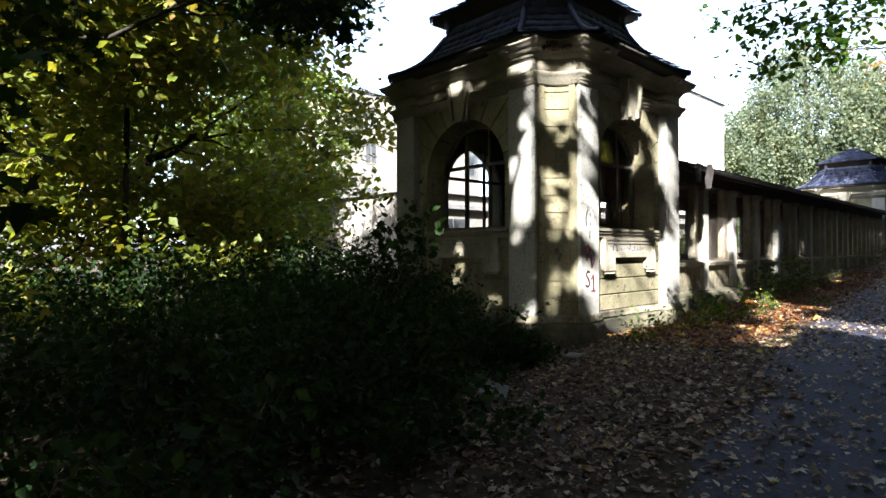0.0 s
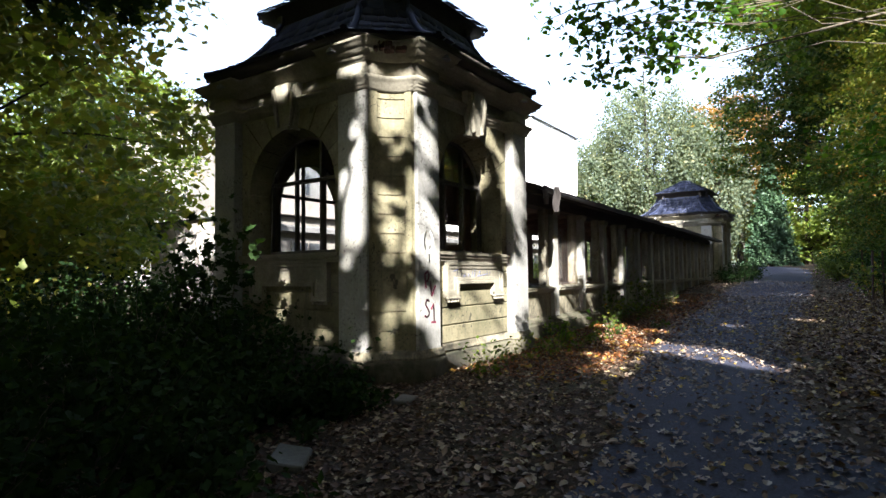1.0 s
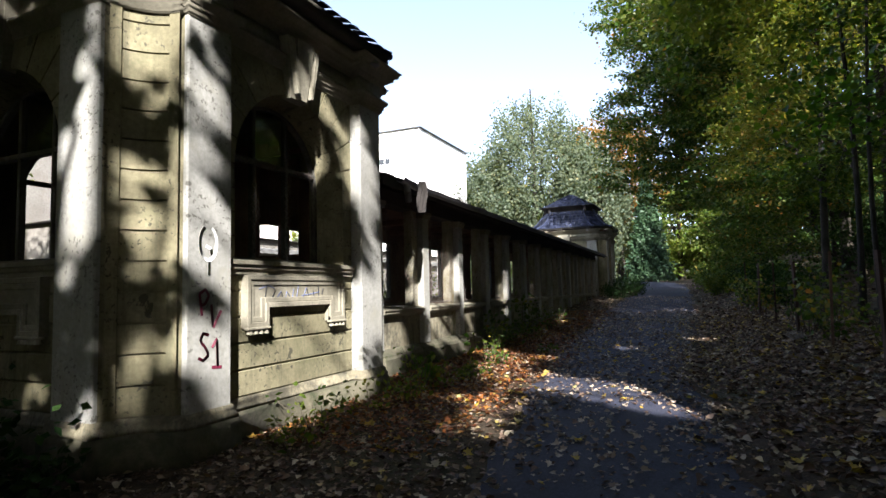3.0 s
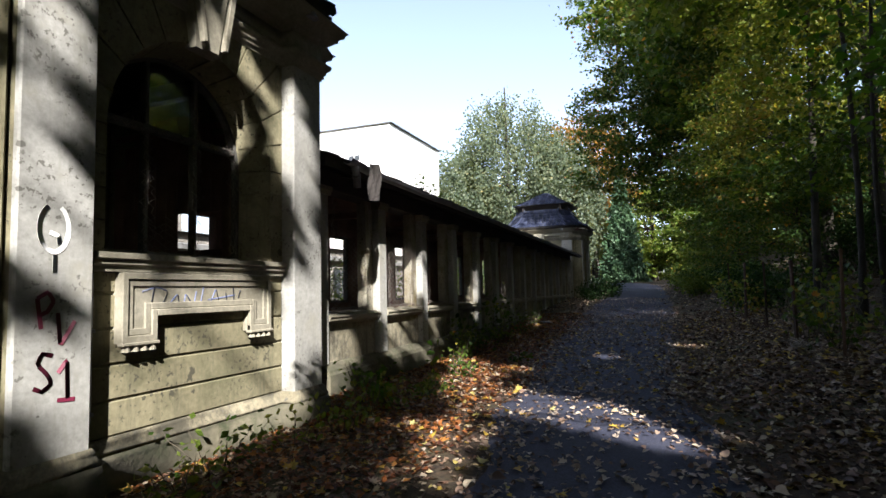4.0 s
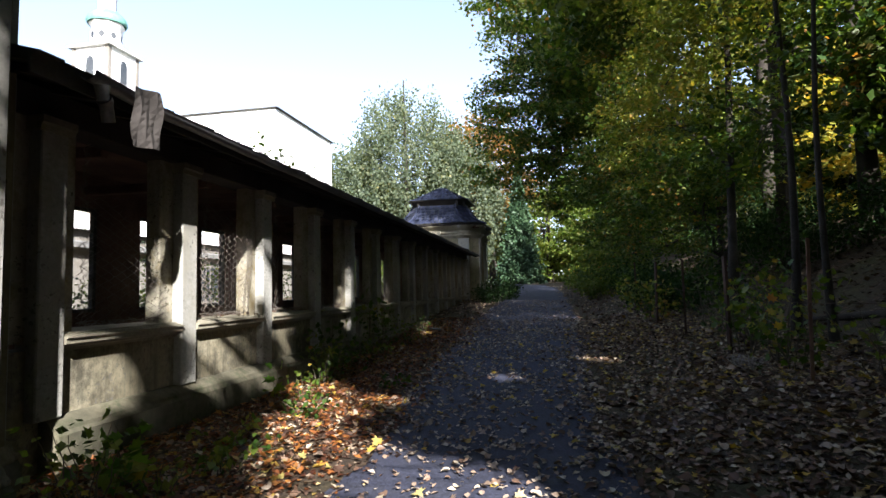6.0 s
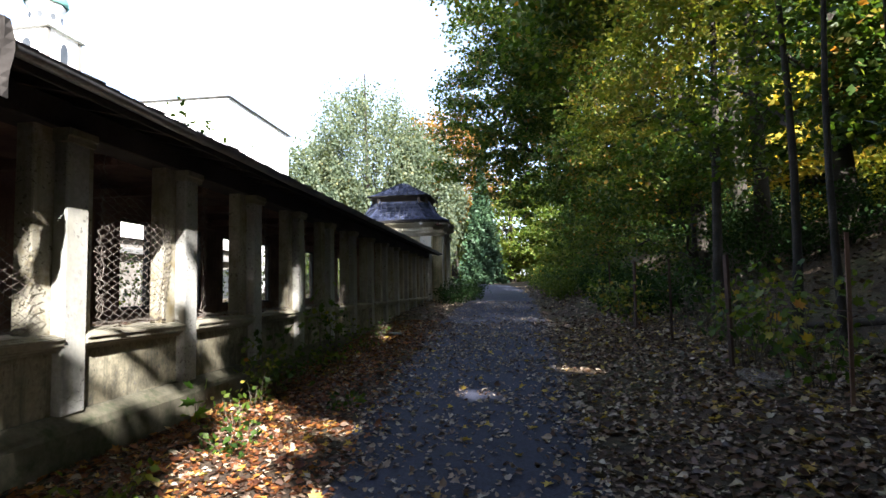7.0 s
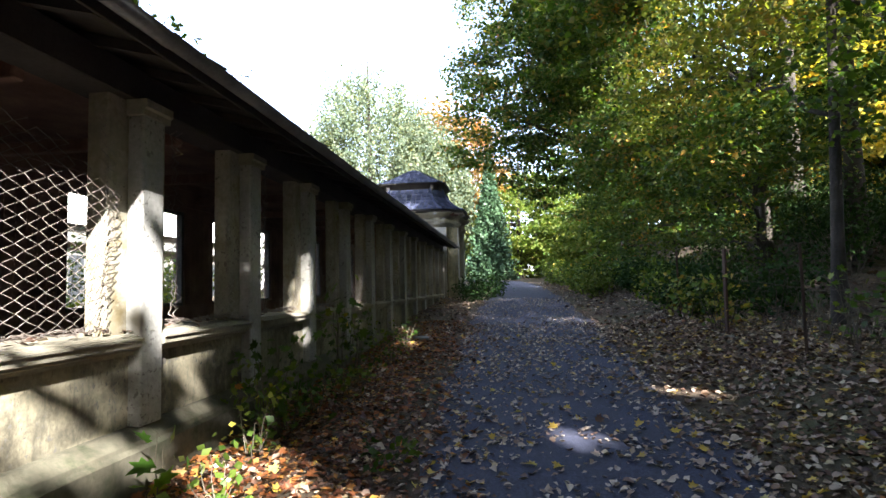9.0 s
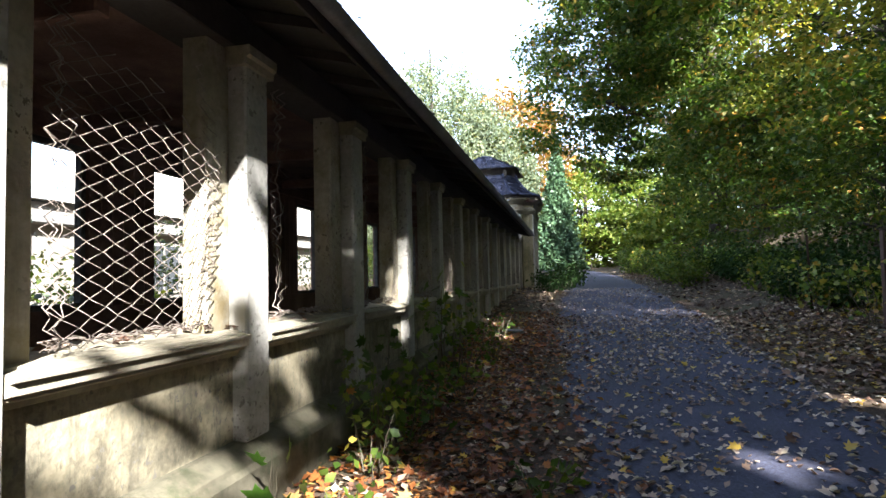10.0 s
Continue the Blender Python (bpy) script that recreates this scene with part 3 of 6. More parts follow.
def window_frame(parent):
    """Two mullions, a transom, thin glazing bars and what is left of the panes."""
    y = -H + REC + 0.36
    r = ARCH_R - 0.075
    fr = bmesh.new()
    for k in range(16):
        a0, a1 = math.pi * k / 16, math.pi * (k + 1) / 16
        v = [fr.verts.new((rad * math.cos(a), yy, ARCH_Z + rad * math.sin(a))) for yy in (y, y + 0.07) for rad, a in ((r - 0.05, a0), (r, a0), (r, a1), (r - 0.05, a1))]
        for f in ((0, 1, 2, 3), (7, 6, 5, 4), (0, 4, 5, 1), (2, 6, 7, 3), (3, 7, 4, 0), (1, 5, 6, 2)):
            fr.faces.new([v[q] for q in f])
    for s in (-1, 1):
        add_box(fr, (s * (r - 0.025) - 0.025, y, 2.2), (s * (r - 0.025) + 0.025, y + 0.07, ARCH_Z), 0.006)
    w = part("window_frame", fr, GREYWOOD, parent, "weathered grey wooden arched window frame with no lower panes")
    for s in (-1, 1):
        part("mullion", box((s * 0.29 - 0.024, y - 0.006, 2.2), (s * 0.29 + 0.024, y + 0.076, ARCH_Z + math.sqrt(r * r - 0.084) - 0.03), 0.01), GREYWOOD, w)
    part("transom", box((-r + 0.09, y - 0.012, 3.37), (r - 0.09, y + 0.082, 3.43), 0.01), GREYWOOD, w)
    part("bottom_rail", box((-r + 0.03, y - 0.004, 2.201), (r - 0.03, y + 0.074, 2.27), 0.01), GREYWOOD, w)
    return w


def glass_pane(parent):
    y = -H + REC + 0.39
    r = ARCH_R - 0.125
    pts = [(-0.25, 3.44), (0.25, 3.44)] + [(x, ARCH_Z + math.sqrt(r * r - x * x)) for x in (0.25, 0.12, 0, -0.12, -0.25)]
    g = part("pane", prism(pts, y, y + 0.004, "y"), GLASS, parent, "dusty pane reflecting sky and trees")
    g.visible_shadow = False


def slates(rings, width=0.22, gauge=0.18):
    """Courses of separate slates laid over a stack of outlines (half, cut, z)."""
    soup = Soup()
    rng = np.random.default_rng(5)
    prof = np.array(rings)
    d = np.concatenate([[0], np.cumsum(np.hypot(np.diff(prof[:, 0]), np.diff(prof[:, 2])))])
    rows_n = int(d[-1] / gauge)
    for row in range(rows_n):
        s0, s1 = row * d[-1] / rows_n - 0.03, (row + 1) * d[-1] / rows_n + 0.05
        a = [np.interp(max(s0, 0), d, prof[:, q]) for q in range(3)]
        b = [np.interp(min(s1, d[-1]), d, prof[:, q]) for q in range(3)]
        pa, pb = octagon(a[0] + (0.03 if row == 0 else 0), a[1]), octagon(b[0], b[1])
        for e in range(8):
            A, B, C, D = (np.array([*p, z]) for p, z in ((pa[e], a[2]), (pa[(e + 1) % 8], a[2]), (pb[(e + 1) % 8], b[2]), (pb[e], b[2])))
            nrm = np.cross(B - A, D - A)
            nrm /= np.linalg.norm(nrm)
            if nrm[2] < 0:
                nrm = -nrm
            m = max(1, round(np.linalg.norm(B - A) / width))
            sh = 0.5 * (row % 2)
            cuts = sorted({0.0, 1.0, *[(k + sh) / m for k in range(m + 1) if 0.02 < (k + sh) / m < 0.98]})
            for t0, t1 in zip(cuts[:-1], cuts[1:]):
                lift, tail = 0.034 + 0.02 * rng.random(), 0.012 * rng.standard_normal()
                g = 0.004 if t1 - t0 > 0.02 else 0
                t0g, t1g = t0 + g, t1 - g
                p0, p1, p2, p3 = A + (B - A) * t0g, A + (B - A) * t1g, D + (C - D) * t1g, D + (C - D) * t0g
                down = (A - D) / np.linalg.norm(A - D)
                mid = (p0 + p1) / 2 + down * (0.03 + tail)
                top = [p0 + nrm * lift, mid + nrm * lift, p1 + nrm * lift, p2 + nrm * 0.006, p3 + nrm * 0.006]
                low = [p - nrm * 0.014 for p in top[:3]]
                soup.add(top + low, [[0, 1, 4, 4], [1, 2, 3, 4], [5, 6, 1, 0], [6, 7, 2, 1]])
    v = np.concatenate(soup.v)
    f = np.concatenate(soup.f)
    tri = f[f[:, 2] == f[:, 3]][:, :3]
    return mesh_np("slate_covering", v, [tri, f[f[:, 2] != f[:, 3]]], SLATE)


def pavilion():
    p = root("pavilion", (9.415, 7.215, 0), "derelict cream stucco pavilion with arched windows and curved slate roof", "pavilion", "pavilions at the ends of the covered walk")
    out = pavilion_outline()
    arc = corner_arc(13)
    side = ("front_wall", "right_wall", "back_wall", "left_wall")
    for q in range(4):
        turn = Matrix.Rotation(math.pi / 2 * q, 4, "Z")
        wall = part(side[q], arch_wall(), STUCCO, p)
        wall.matrix_basis = turn
        course_blocks(wall)
        keystone(wall)
        window_sill_and_apron(wall)
        if q != 1:
            w = window_frame(p)
            w.matrix_basis = turn
            glass_pane(w)
        if q == 1:
            boarding(wall)
        # corner pier with its two pilasters and the hollow courses between
        core = [(PW0 + 0.02, -H + REC + 0.06), (PW0 + 0.02, -H + 0.05), (PW1, -H + 0.05)]
        core += [(x * 0.976, y * 0.976) for x, y in arc]
        core += [(H - 0.05, -PW1), (H - 0.05, -PW0 - 0.02), (H - REC - 0.06, -PW0 - 0.02), (H - 0.6, -PW0 - 0.02), (PW0 + 0.02, -H + 0.6)]
        pier = part("corner_pier", prism(core, 0.2, 4.85), STUCCO, p)
        pier.matrix_basis = turn
        part("pilaster", box((PW0, -H, 0.78), (PW1, -H + REC + 0.02, 4.47), 0.012), PILASTER, pier, "flat grey-white plaster pilaster with peeling patches")
        part("pilaster", box((H - REC - 0.02, -PW1, 0.78), (H, -PW0, 4.47), 0.012), PILASTER, pier, "flat grey-white plaster pilaster with peeling patches")
        # lead-capped spikes standing on the cornice over each pilaster
        for fx, fy in ((PW0 + 0.08, -H - 0.19), (H + 0.19, -PW0 - 0.08)):
            bm = bmesh.new()
            for r1, r2, za, zb in ((0.085, 0.07, 4.985, 5.02), (0.07, 0.018, 5.02, 5.1), (0.018, 0.026, 5.1, 5.12), (0.026, 0.004, 5.12, 5.17)):
                bmesh.ops.create_cone(bm, cap_ends=True, segments=8, radius1=r1, radius2=r2, depth=zb - za, matrix=Matrix.Translation((fx, fy, (za + zb) / 2)))
            part("spike", bm, ZINC, pier, "small grey lead spike")
        # plain fillets beside a sunk panel of curved stones
        for seg in (arc[:3], arc[10:]):
            part("fillet", prism(seg + [(x * 0.96, y * 0.96) for x, y in seg[::-1]], 0.79, 4.46), STUCCO, pier)
        z = 0.8
        while z < 4.4:
            a = [(x * 0.992, y * 0.992) for x, y in arc[2:11]]
            b = [(x * 0.96, y * 0.96) for x, y in arc[2:11][::-1]]
            part("curved_stone", prism(a + b, z + 0.009, min(z + COURSE, 4.45) - 0.009, 'z', 0.006), STUCCO, pier)
            z += COURSE
    def ring(name, prof, mat, label=""):
        v, f = sweep(out, prof)
        return part(name, mesh_np(name, v, f, mat), mat, p, label)
    ring("plinth", [(0.07, 0.0), (0.07, 0.62), (0.045, 0.68), (-0.15, 0.68), (-0.15, 0.0)], PLINTH, "damp mossy plinth")
    ring("base_moulding", [(0.05, 0.675), (0.05, 0.71), (0.03, 0.74), (0.03, 0.76), (0.012, 0.8), (-0.15, 0.8), (-0.15, 0.675)], BASEWALL)
    ring("architrave", [(-0.2, 4.44), (0.01, 4.44), (0.01, 4.452), (0.032, 4.46), (0.032, 4.5), (0.052, 4.512), (0.052, 4.545), (0.085, 4.57), (0.1, 4.6), (0.1, 4.628), (-0.2, 4.63)], MOULD)
    ring("frieze", [(-0.2, 4.62), (0.008, 4.62), (0.008, 4.86), (-0.2, 4.86)], MOULD)
    ring("cornice", [(-0.2, 4.85), (0.03, 4.85), (0.03, 4.875), (0.07, 4.9), (0.07, 4.925), (0.16, 4.945), (0.165, 4.985), (0.215, 5.01), (0.23, 5.055), (0.26, 5.08), (-0.2, 5.09)], MOULD, "moulded cornice, broken at one corner")
    def stack(name, rings, mat, label="", cap=True):
        v = np.concatenate([np.column_stack([octagon(h, c), np.full(8, z)]) for h, c, z in rings])
        i = np.arange(8)
        f = [np.stack([r * 8 + i, r * 8 + (i + 1) % 8, r * 8 + 8 + (i + 1) % 8, r * 8 + 8 + i], 1) for r in range(len(rings) - 1)]
        ends = np.array([list(range(7, -1, -1)), list(range((len(rings) - 1) * 8, len(rings) * 8))])
        return part(name, mesh_np(name, v, [np.concatenate(f), ends] if cap else np.concatenate(f), mat), mat, p, label)
    lower = [(2.5, 0.92, 5.2), (2.26, 0.83, 5.29), (1.98, 0.72, 5.46), (1.74, 0.62, 5.72), (1.55, 0.55, 6.0), (1.44, 0.5, 6.28)]
    upper = [(1.6, 0.26, 6.55), (1.22, 0.2, 6.76), (0.7, 0.12, 7.08), (0.12, 0.03, 7.44)]
    stack("eave_board", [(2.05, 0.8, 5.095), (2.44, 0.9, 5.115), (2.47, 0.91, 5.19), (2.1, 0.8, 5.2)], EAVEWOOD, "dark rotting eave boards")
    roof = stack("roof", lower, ROOFFELT)
    neck = stack("roof_neck", [(1.36, 0.34, 6.2), (1.36, 0.34, 6.5), (1.48, 0.36, 6.53), (1.5, 0.36, 6.58)], EAVEWOOD)
    for e, (x, y) in enumerate(octagon(1.36, 0.34)):
        part("neck_post", box((x - 0.07, y - 0.07, 6.22), (x + 0.07, y + 0.07, 6.5), 0.01), EAVEWOOD, neck)
    cap = stack("roof_cap", upper, ROOFFELT)
    tagged(part("slate_covering", slates(lower), SLATE, roof, "blue-grey slate courses, mossy and uneven"), kind="stuff")
    tagged(part("slate_covering", slates(upper), SLATE, cap), kind="stuff")
    for e in range(8):
        pts = []
        for t in np.linspace(0, len(lower) - 1, 12):
            k = [np.interp(t, range(len(lower)), [r[q] for r in lower]) for q in range(3)]
            x, y = octagon(k[0], k[1])[e]
            pts.append((x * 1.01, y * 1.01, k[2] + 0.03))
        v, f = tube_np(pts, [0.055] * 12, 8)
        part("hip_ridge", mesh_np("hip_ridge", v, f, SLATE, True), SLATE, roof, "rounded dark slate hip roll")
    # where the cornice has broken away at a corner, old bricks show
    rng = random.Random(4)
    turn = Matrix.Rotation(radians(-135), 4, "Z")
    for k in range(9):
        w = 0.1 + 0.06 * rng.random()
        y, z, d = -0.26 + 0.075 * (k % 6) + 0.02 * rng.random(), 4.93 + 0.07 * (k // 6) + 0.015 * rng.random(), 2.97 + 0.05 * rng.random()
        bm = box((d - 0.15, y, z), (d, y + w * 0.62, z + 0.062), 0.01)
        b = part("exposed_brick", bm, BRICK, p, "dark broken brick in the damaged cornice" if k == 0 else "")
        b.matrix_basis = turn
    bm = box((-H + 0.5, -H + 0.5, 0.7), (H - 0.5, H - 0.5, 0.78))
    part("floor_slab", bm, CONCRETE, p)
    bm = box((-H + 0.3, -H + 0.3, 4.86), (H - 0.3, H - 0.3, 4.92))
    part("ceiling_panel", bm, EAVEWOOD, p)
    return p


near_pavilion = pavilion()
SLANT = 0.9
SLANTR = radians(SLANT)
far_pavilion = copy_thing(near_pavilion, pose(38.9, 7.66, 0.05, 0, 0, SLANT))
far_pavilion["label"] = "cream pavilion with curved slate roof ending the covered walk"
# ---- the covered walk between the pavilions ----
WALK = Matrix.Translation((11.65, 5.555, 0)) @ Matrix.Rotation(SLANTR, 4, "Z")
BAY, POST0, POSTS = 1.845, 0.43, 14
LONG = 25.1
post_u = [POST0 + BAY * k for k in range(POSTS)]


def local(ob):
    ob.matrix_world = WALK
    return ob


covered_walk = local(new("covered_walk"))
tagged(covered_walk, "long derelict covered walk with plaster posts, low wall and dark eaves", "covered walk", kind="structure")
for k, u in enumerate(post_u):
    post = part("post", box((u - 0.137, 0, 0.87), (u + 0.137, 0.132, 3.3), 0.012), PILASTER, covered_walk, "square grey-white plaster post, peeling")
    cap = prism([(0.118, 3.24), (-0.025, 3.24), (-0.03, 3.285), (-0.05, 3.3), (-0.05, 3.36), (0.118, 3.36)], u - 0.175, u + 0.175, "x")
    part("post_cap", cap, MOULD, post)
    part("pier", box((u - 0.355, 0.13, 1.5), (u + 0.355, 0.3, 3.4), 0.012), YELLOWED, covered_walk, "yellowed plaster pier, stained brown at its corner")
edges = [-0.38] + post_u + [LONG - 0.1]
for k in range(len(edges) - 1):
    a, b = edges[k], edges[k + 1]
    part("low_wall", box((a, 0.1, 0.2), (b - 0.002, 0.42, 1.44)), BASEWALL, covered_walk, "stained cream render, patchy and damp")
    if k == 0 or k == POSTS:
        continue
    a, b = a + 0.139, b - 0.139
    pts = [(0.5, 1.58), (0.06, 1.565), (0.055, 1.553), (0.01, 1.55), (0.005, 1.54), (-0.035, 1.535), (-0.035, 1.52), (-0.015, 1.515), (-0.015, 1.47), (0.015, 1.462), (0.015, 1.448), (0.05, 1.435), (0.06, 1.41), (0.5, 1.41)]
    part("sill", prism(pts, a, b, "x"), MOULD, covered_walk, "moulded ledge littered with leaves")
for k in range(POSTS - 1):
    a, b = post_u[k], post_u[k + 1]
    pl = [(-0.1, 0.0), (-0.1, 0.74), (-0.07, 0.77), (-0.06, 0.8), (0.05, 0.875), (0.13, 0.88), (0.13, 0.0)]
    part("base_course", prism(pl, a, b - 0.003, "x"), PLINTH, covered_walk, "damp mossy base course")
part("wall_plate", box((-0.3, 0.06, 3.36), (LONG, 0.4, 3.62), 0.01), EAVEWOOD, covered_walk)
part("walk_floor", box((-0.3, 0.4, 0.6), (LONG, 2.35, 0.82)), CONCRETE, covered_walk)

# roof: two slopes of felt on boards, rafter tails and a zinc gutter
eave = [(-0.55, 3.66), (1.2, 4.12), (2.95, 3.66), (2.95, 3.72), (1.2, 4.19), (-0.58, 3.73)]
bm = prism(eave, -0.3, LONG - 0.5, "x")
walk_roof = part("walk_roof", bm, ROOFFELT, covered_walk, "sagging dark felt roof with a ragged mossy edge")
walk_roof.location = (0, 0.06, -0.12)
soup = Soup()
rng = np.random.default_rng(11)
for u in np.arange(-0.3, LONG - 0.6, 0.21):
    w, up, ov = 0.2 + 0.02 * rng.random(), 0.02 * rng.random(), 0.05 * rng.random()
    a = np.array([[u, -0.6 - ov, 3.71 + up * 0.4], [u + w, -0.6 - ov + 0.02 * rng.standard_normal(), 3.71 + up * 0.4], [u + w, -0.1, 3.855 + up], [u, -0.1, 3.855 + up]])
    b = a + np.array([0, 0, 0.018])
    soup.add(np.concatenate([a, b]), [[3, 2, 1, 0], [4, 5, 6, 7], [0, 1, 5, 4], [1, 2, 6, 5], [2, 3, 7, 6], [3, 0, 4, 7]])
tagged(part("roof_edge_shingles", soup.mesh("roof_edge_shingles", ROOFFELT), ROOFFELT, walk_roof), kind="stuff")
for k, u in enumerate(np.arange(-0.16, LONG - 0.6, 0.615)):
    bm = prism([(-0.5, 3.6), (-0.5, 3.665), (0.6, 3.955), (0.6, 3.86)], u - 0.04, u + 0.04, "x")
    part("rafter", bm, EAVEWOOD, walk_roof)
part("fascia", box((-0.3, -0.555, 3.58), (LONG - 0.5, -0.53, 3.68), 0.004), EAVEWOOD, walk_roof)


def half_pipe(u0, u1, v, z, r, droop=0.0):
    n, m = max(2, int((u1 - u0) / 0.6)), 9
    verts, faces = [], []
    for shell in (0, 1):
        for i in range(n + 1):
            u = u0 + (u1 - u0) * i / n
            for j in range(m):
                a = math.pi + math.pi * j / (m - 1)
                rr = r - 0.006 * shell
                verts.append((u, v + rr * math.cos(a), z + rr * math.sin(a) + droop * math.sin(i * 1.3)))
        o = shell * (n + 1) * m
        for i in range(n):
            for j in range(m - 1):
                faces.append((o + i * m + j, o + (i + 1) * m + j, o + (i + 1) * m + j + 1, o + i * m + j + 1))
    o = (n + 1) * m
    for i in range(n):
        for j in (0, m - 1):
            faces.append((i * m + j, (i + 1) * m + j, o + (i + 1) * m + j, o + i * m + j))
    return mesh_np("gutter", verts, np.array(faces), ZINC, True)


u = 0.8
while u < LONG - 0.8:
    e = min(u + 2.6, LONG - 0.55)
    part("gutter", half_pipe(u, e, -0.63, 3.685, 0.07, 0.004), ZINC, walk_roof, "half-round zinc gutter, dented")
    part("gutter_joint", half_pipe(e - 0.06, e + 0.02, -0.63, 3.686, 0.077), ZINC, walk_roof)
    u = e
# the broken downpipe bend and a hanging strip of felt at the near end
broken = part("broken_gutter_end", half_pipe(-0.13, 0.46, -0.66, 3.66, 0.08), ZINC, walk_roof, "loose end of the gutter")
broken.matrix_basis = Matrix.Translation((0, 0.03, 0.08)) @ Matrix.Rotation(radians(4), 4, "Y")
v, f = tube_np([(0.17, -0.66, 3.53), (0.18, -0.655, 3.47), (0.2, -0.65, 3.42)], [0.06, 0.05, 0.042], 12)
part("gutter_outlet", mesh_np("gutter_outlet", v, f, ZINC, True), ZINC, walk_roof, "pale zinc outlet funnel").location = (0, -0.06, 0.1)
v, f = tube_np([(0.21, -0.645, 3.43), (0.235, -0.64, 3.41), (0.24, -0.638, 3.395), (0.285, -0.625, 3.27)], [0.06, 0.06, 0.052, 0.052], 12)
part("downpipe_bend", mesh_np("downpipe_bend", v, f, ZINC, True), ZINC, walk_roof, "broken stub of zinc downpipe").location = (0, -0.06, 0.1)
bm = bmesh.new()
bmesh.ops.create_grid(bm, x_segments=5, y_segments=8, size=0.5)
for vv in bm.verts:
    x, y = vv.co.x, vv.co.y
    vv.co = (0.64 + x * 0.35 + 0.008 * math.sin(y * 9), -0.7 + 0.02 * math.sin(x * 8 + y * 5), 3.4 + y * 0.5 + 0.05 * x)
g = bmesh.ops.solidify(bm, geom=bm.faces[:], thickness=0.008)
part("hanging_felt", bm, EAVEWOOD, walk_roof, "torn strip of roofing felt hanging down").location = (0, -0.06, 0.1)

# back wall with its open windows
BACK, BPER, BW0 = 2.28, 1.64, 4.32
part("back_low_wall", box((-0.3, BACK, 0.2), (LONG, BACK + 0.16, 1.66)), WOOD, covered_walk)
part("back_lintel", box((-0.3, BACK, 3.12), (LONG, BACK + 0.16, 3.7)), WOOD, covered_walk)
openings = [BW0 + BPER * k for k in range(-2, 13)]
prev = 0.9
for o in openings + [LONG]:
    if o > prev + 0.05:
        part("back_pier", box((prev, BACK + 0.01, 1.655), (o, BACK + 0.15, 3.125), 0.006), WOOD, covered_walk, "brown timber-boarded pier")
        n = int((o - prev) / 0.13)
        for q in range(n):
            x0 = prev + (o - prev) * q / n
            part("board", box((x0 + 0.003, BACK - 0.012, 1.66), (x0 + (o - prev) / n - 0.003, BACK + 0.012, 3.12), 0.004), WOOD, covered_walk)
    prev = o + 0.8
for o in openings:
    fr = bmesh.new()
    for lo, hi in (((o, 1.66), (o + 0.05, 3.12)), ((o + 0.75, 1.66), (o + 0.8, 3.12)), ((o, 1.66), (o + 0.8, 1.71)), ((o, 3.07), (o + 0.8, 3.12))):
        add_box(fr, (lo[0], BACK + 0.02, lo[1]), (hi[0], BACK + 0.1, hi[1]), 0.005)
    part("window_frame", fr, GREYWOOD, covered_walk)
for k, u in enumerate(np.arange(1.4, LONG, 1.845)):
    part("tie_beam", box((u - 0.05, 0.38, 3.28), (u + 0.05, BACK + 0.02, 3.4), 0.01), WOOD, covered_walk)
for k, z in enumerate((3.2, 3.33, 3.46, 3.59)):
    part("board", box((-0.2, BACK - 0.016, z), (LONG - 0.1, BACK + 0.004, z + 0.122), 0.004), WOOD, covered_walk)
part("walk_ceiling", box((-0.2, 0.42, 3.6), (LONG - 0.1, BACK + 0.02, 3.63)), WOOD, covered_walk)


def chain_link(u0, u1, z0, tops, v, pitch=0.075, lean=0.0, seed=0):
    """A torn sheet of chain-link: zigzag wires, cut off along the line tops (u, z)."""
    soup = Soup()
    r = np.random.default_rng(seed)
    us, zs = [t[0] for t in tops], [t[1] for t in tops]
    n = int((u1 - u0) / pitch)
    for i in range(n):
        c = u0 + (i + 0.5) * pitch
        top = float(np.interp(c, us, zs)) + 0.03 * r.standard_normal()
        if top < z0 + 0.06:
            continue
        m = int((top - z0) / (pitch * 0.55))
        pts = []
        for k in range(m + 1):
            s = pitch * 0.54 * (1 if (k + i) % 2 else -1)
            z = z0 + k * pitch * 0.55
            bulge = 0.03 * math.sin(c * 3 + seed) + 0.03 * math.sin(z * 4 + c * 2)
            pts.append((c + s + 0.0025 * r.standard_normal(), v + bulge + lean * (z - z0) + (0.006 if k % 2 else -0.006), z + 0.002 * r.standard_normal()))
        if len(pts) > 2:
            soup.add(*tube_np(pts, 0.0034, 3))
    return soup


def mesh_rim(u, z0, z1, v, seed, strands=3):
    soup = Soup()
    r = np.random.default_rng(seed)
    for s in range(strands):
        pts = [(u + 0.035 * (s - strands // 2) + 0.028 * (1 if k % 2 else -1) + 0.012 * r.standard_normal(), v + 0.02 * r.standard_normal(), z) for k, z in enumerate(np.arange(z0, z1, 0.045))]
        soup.add(*tube_np(pts, 0.0034, 3))
    return soup


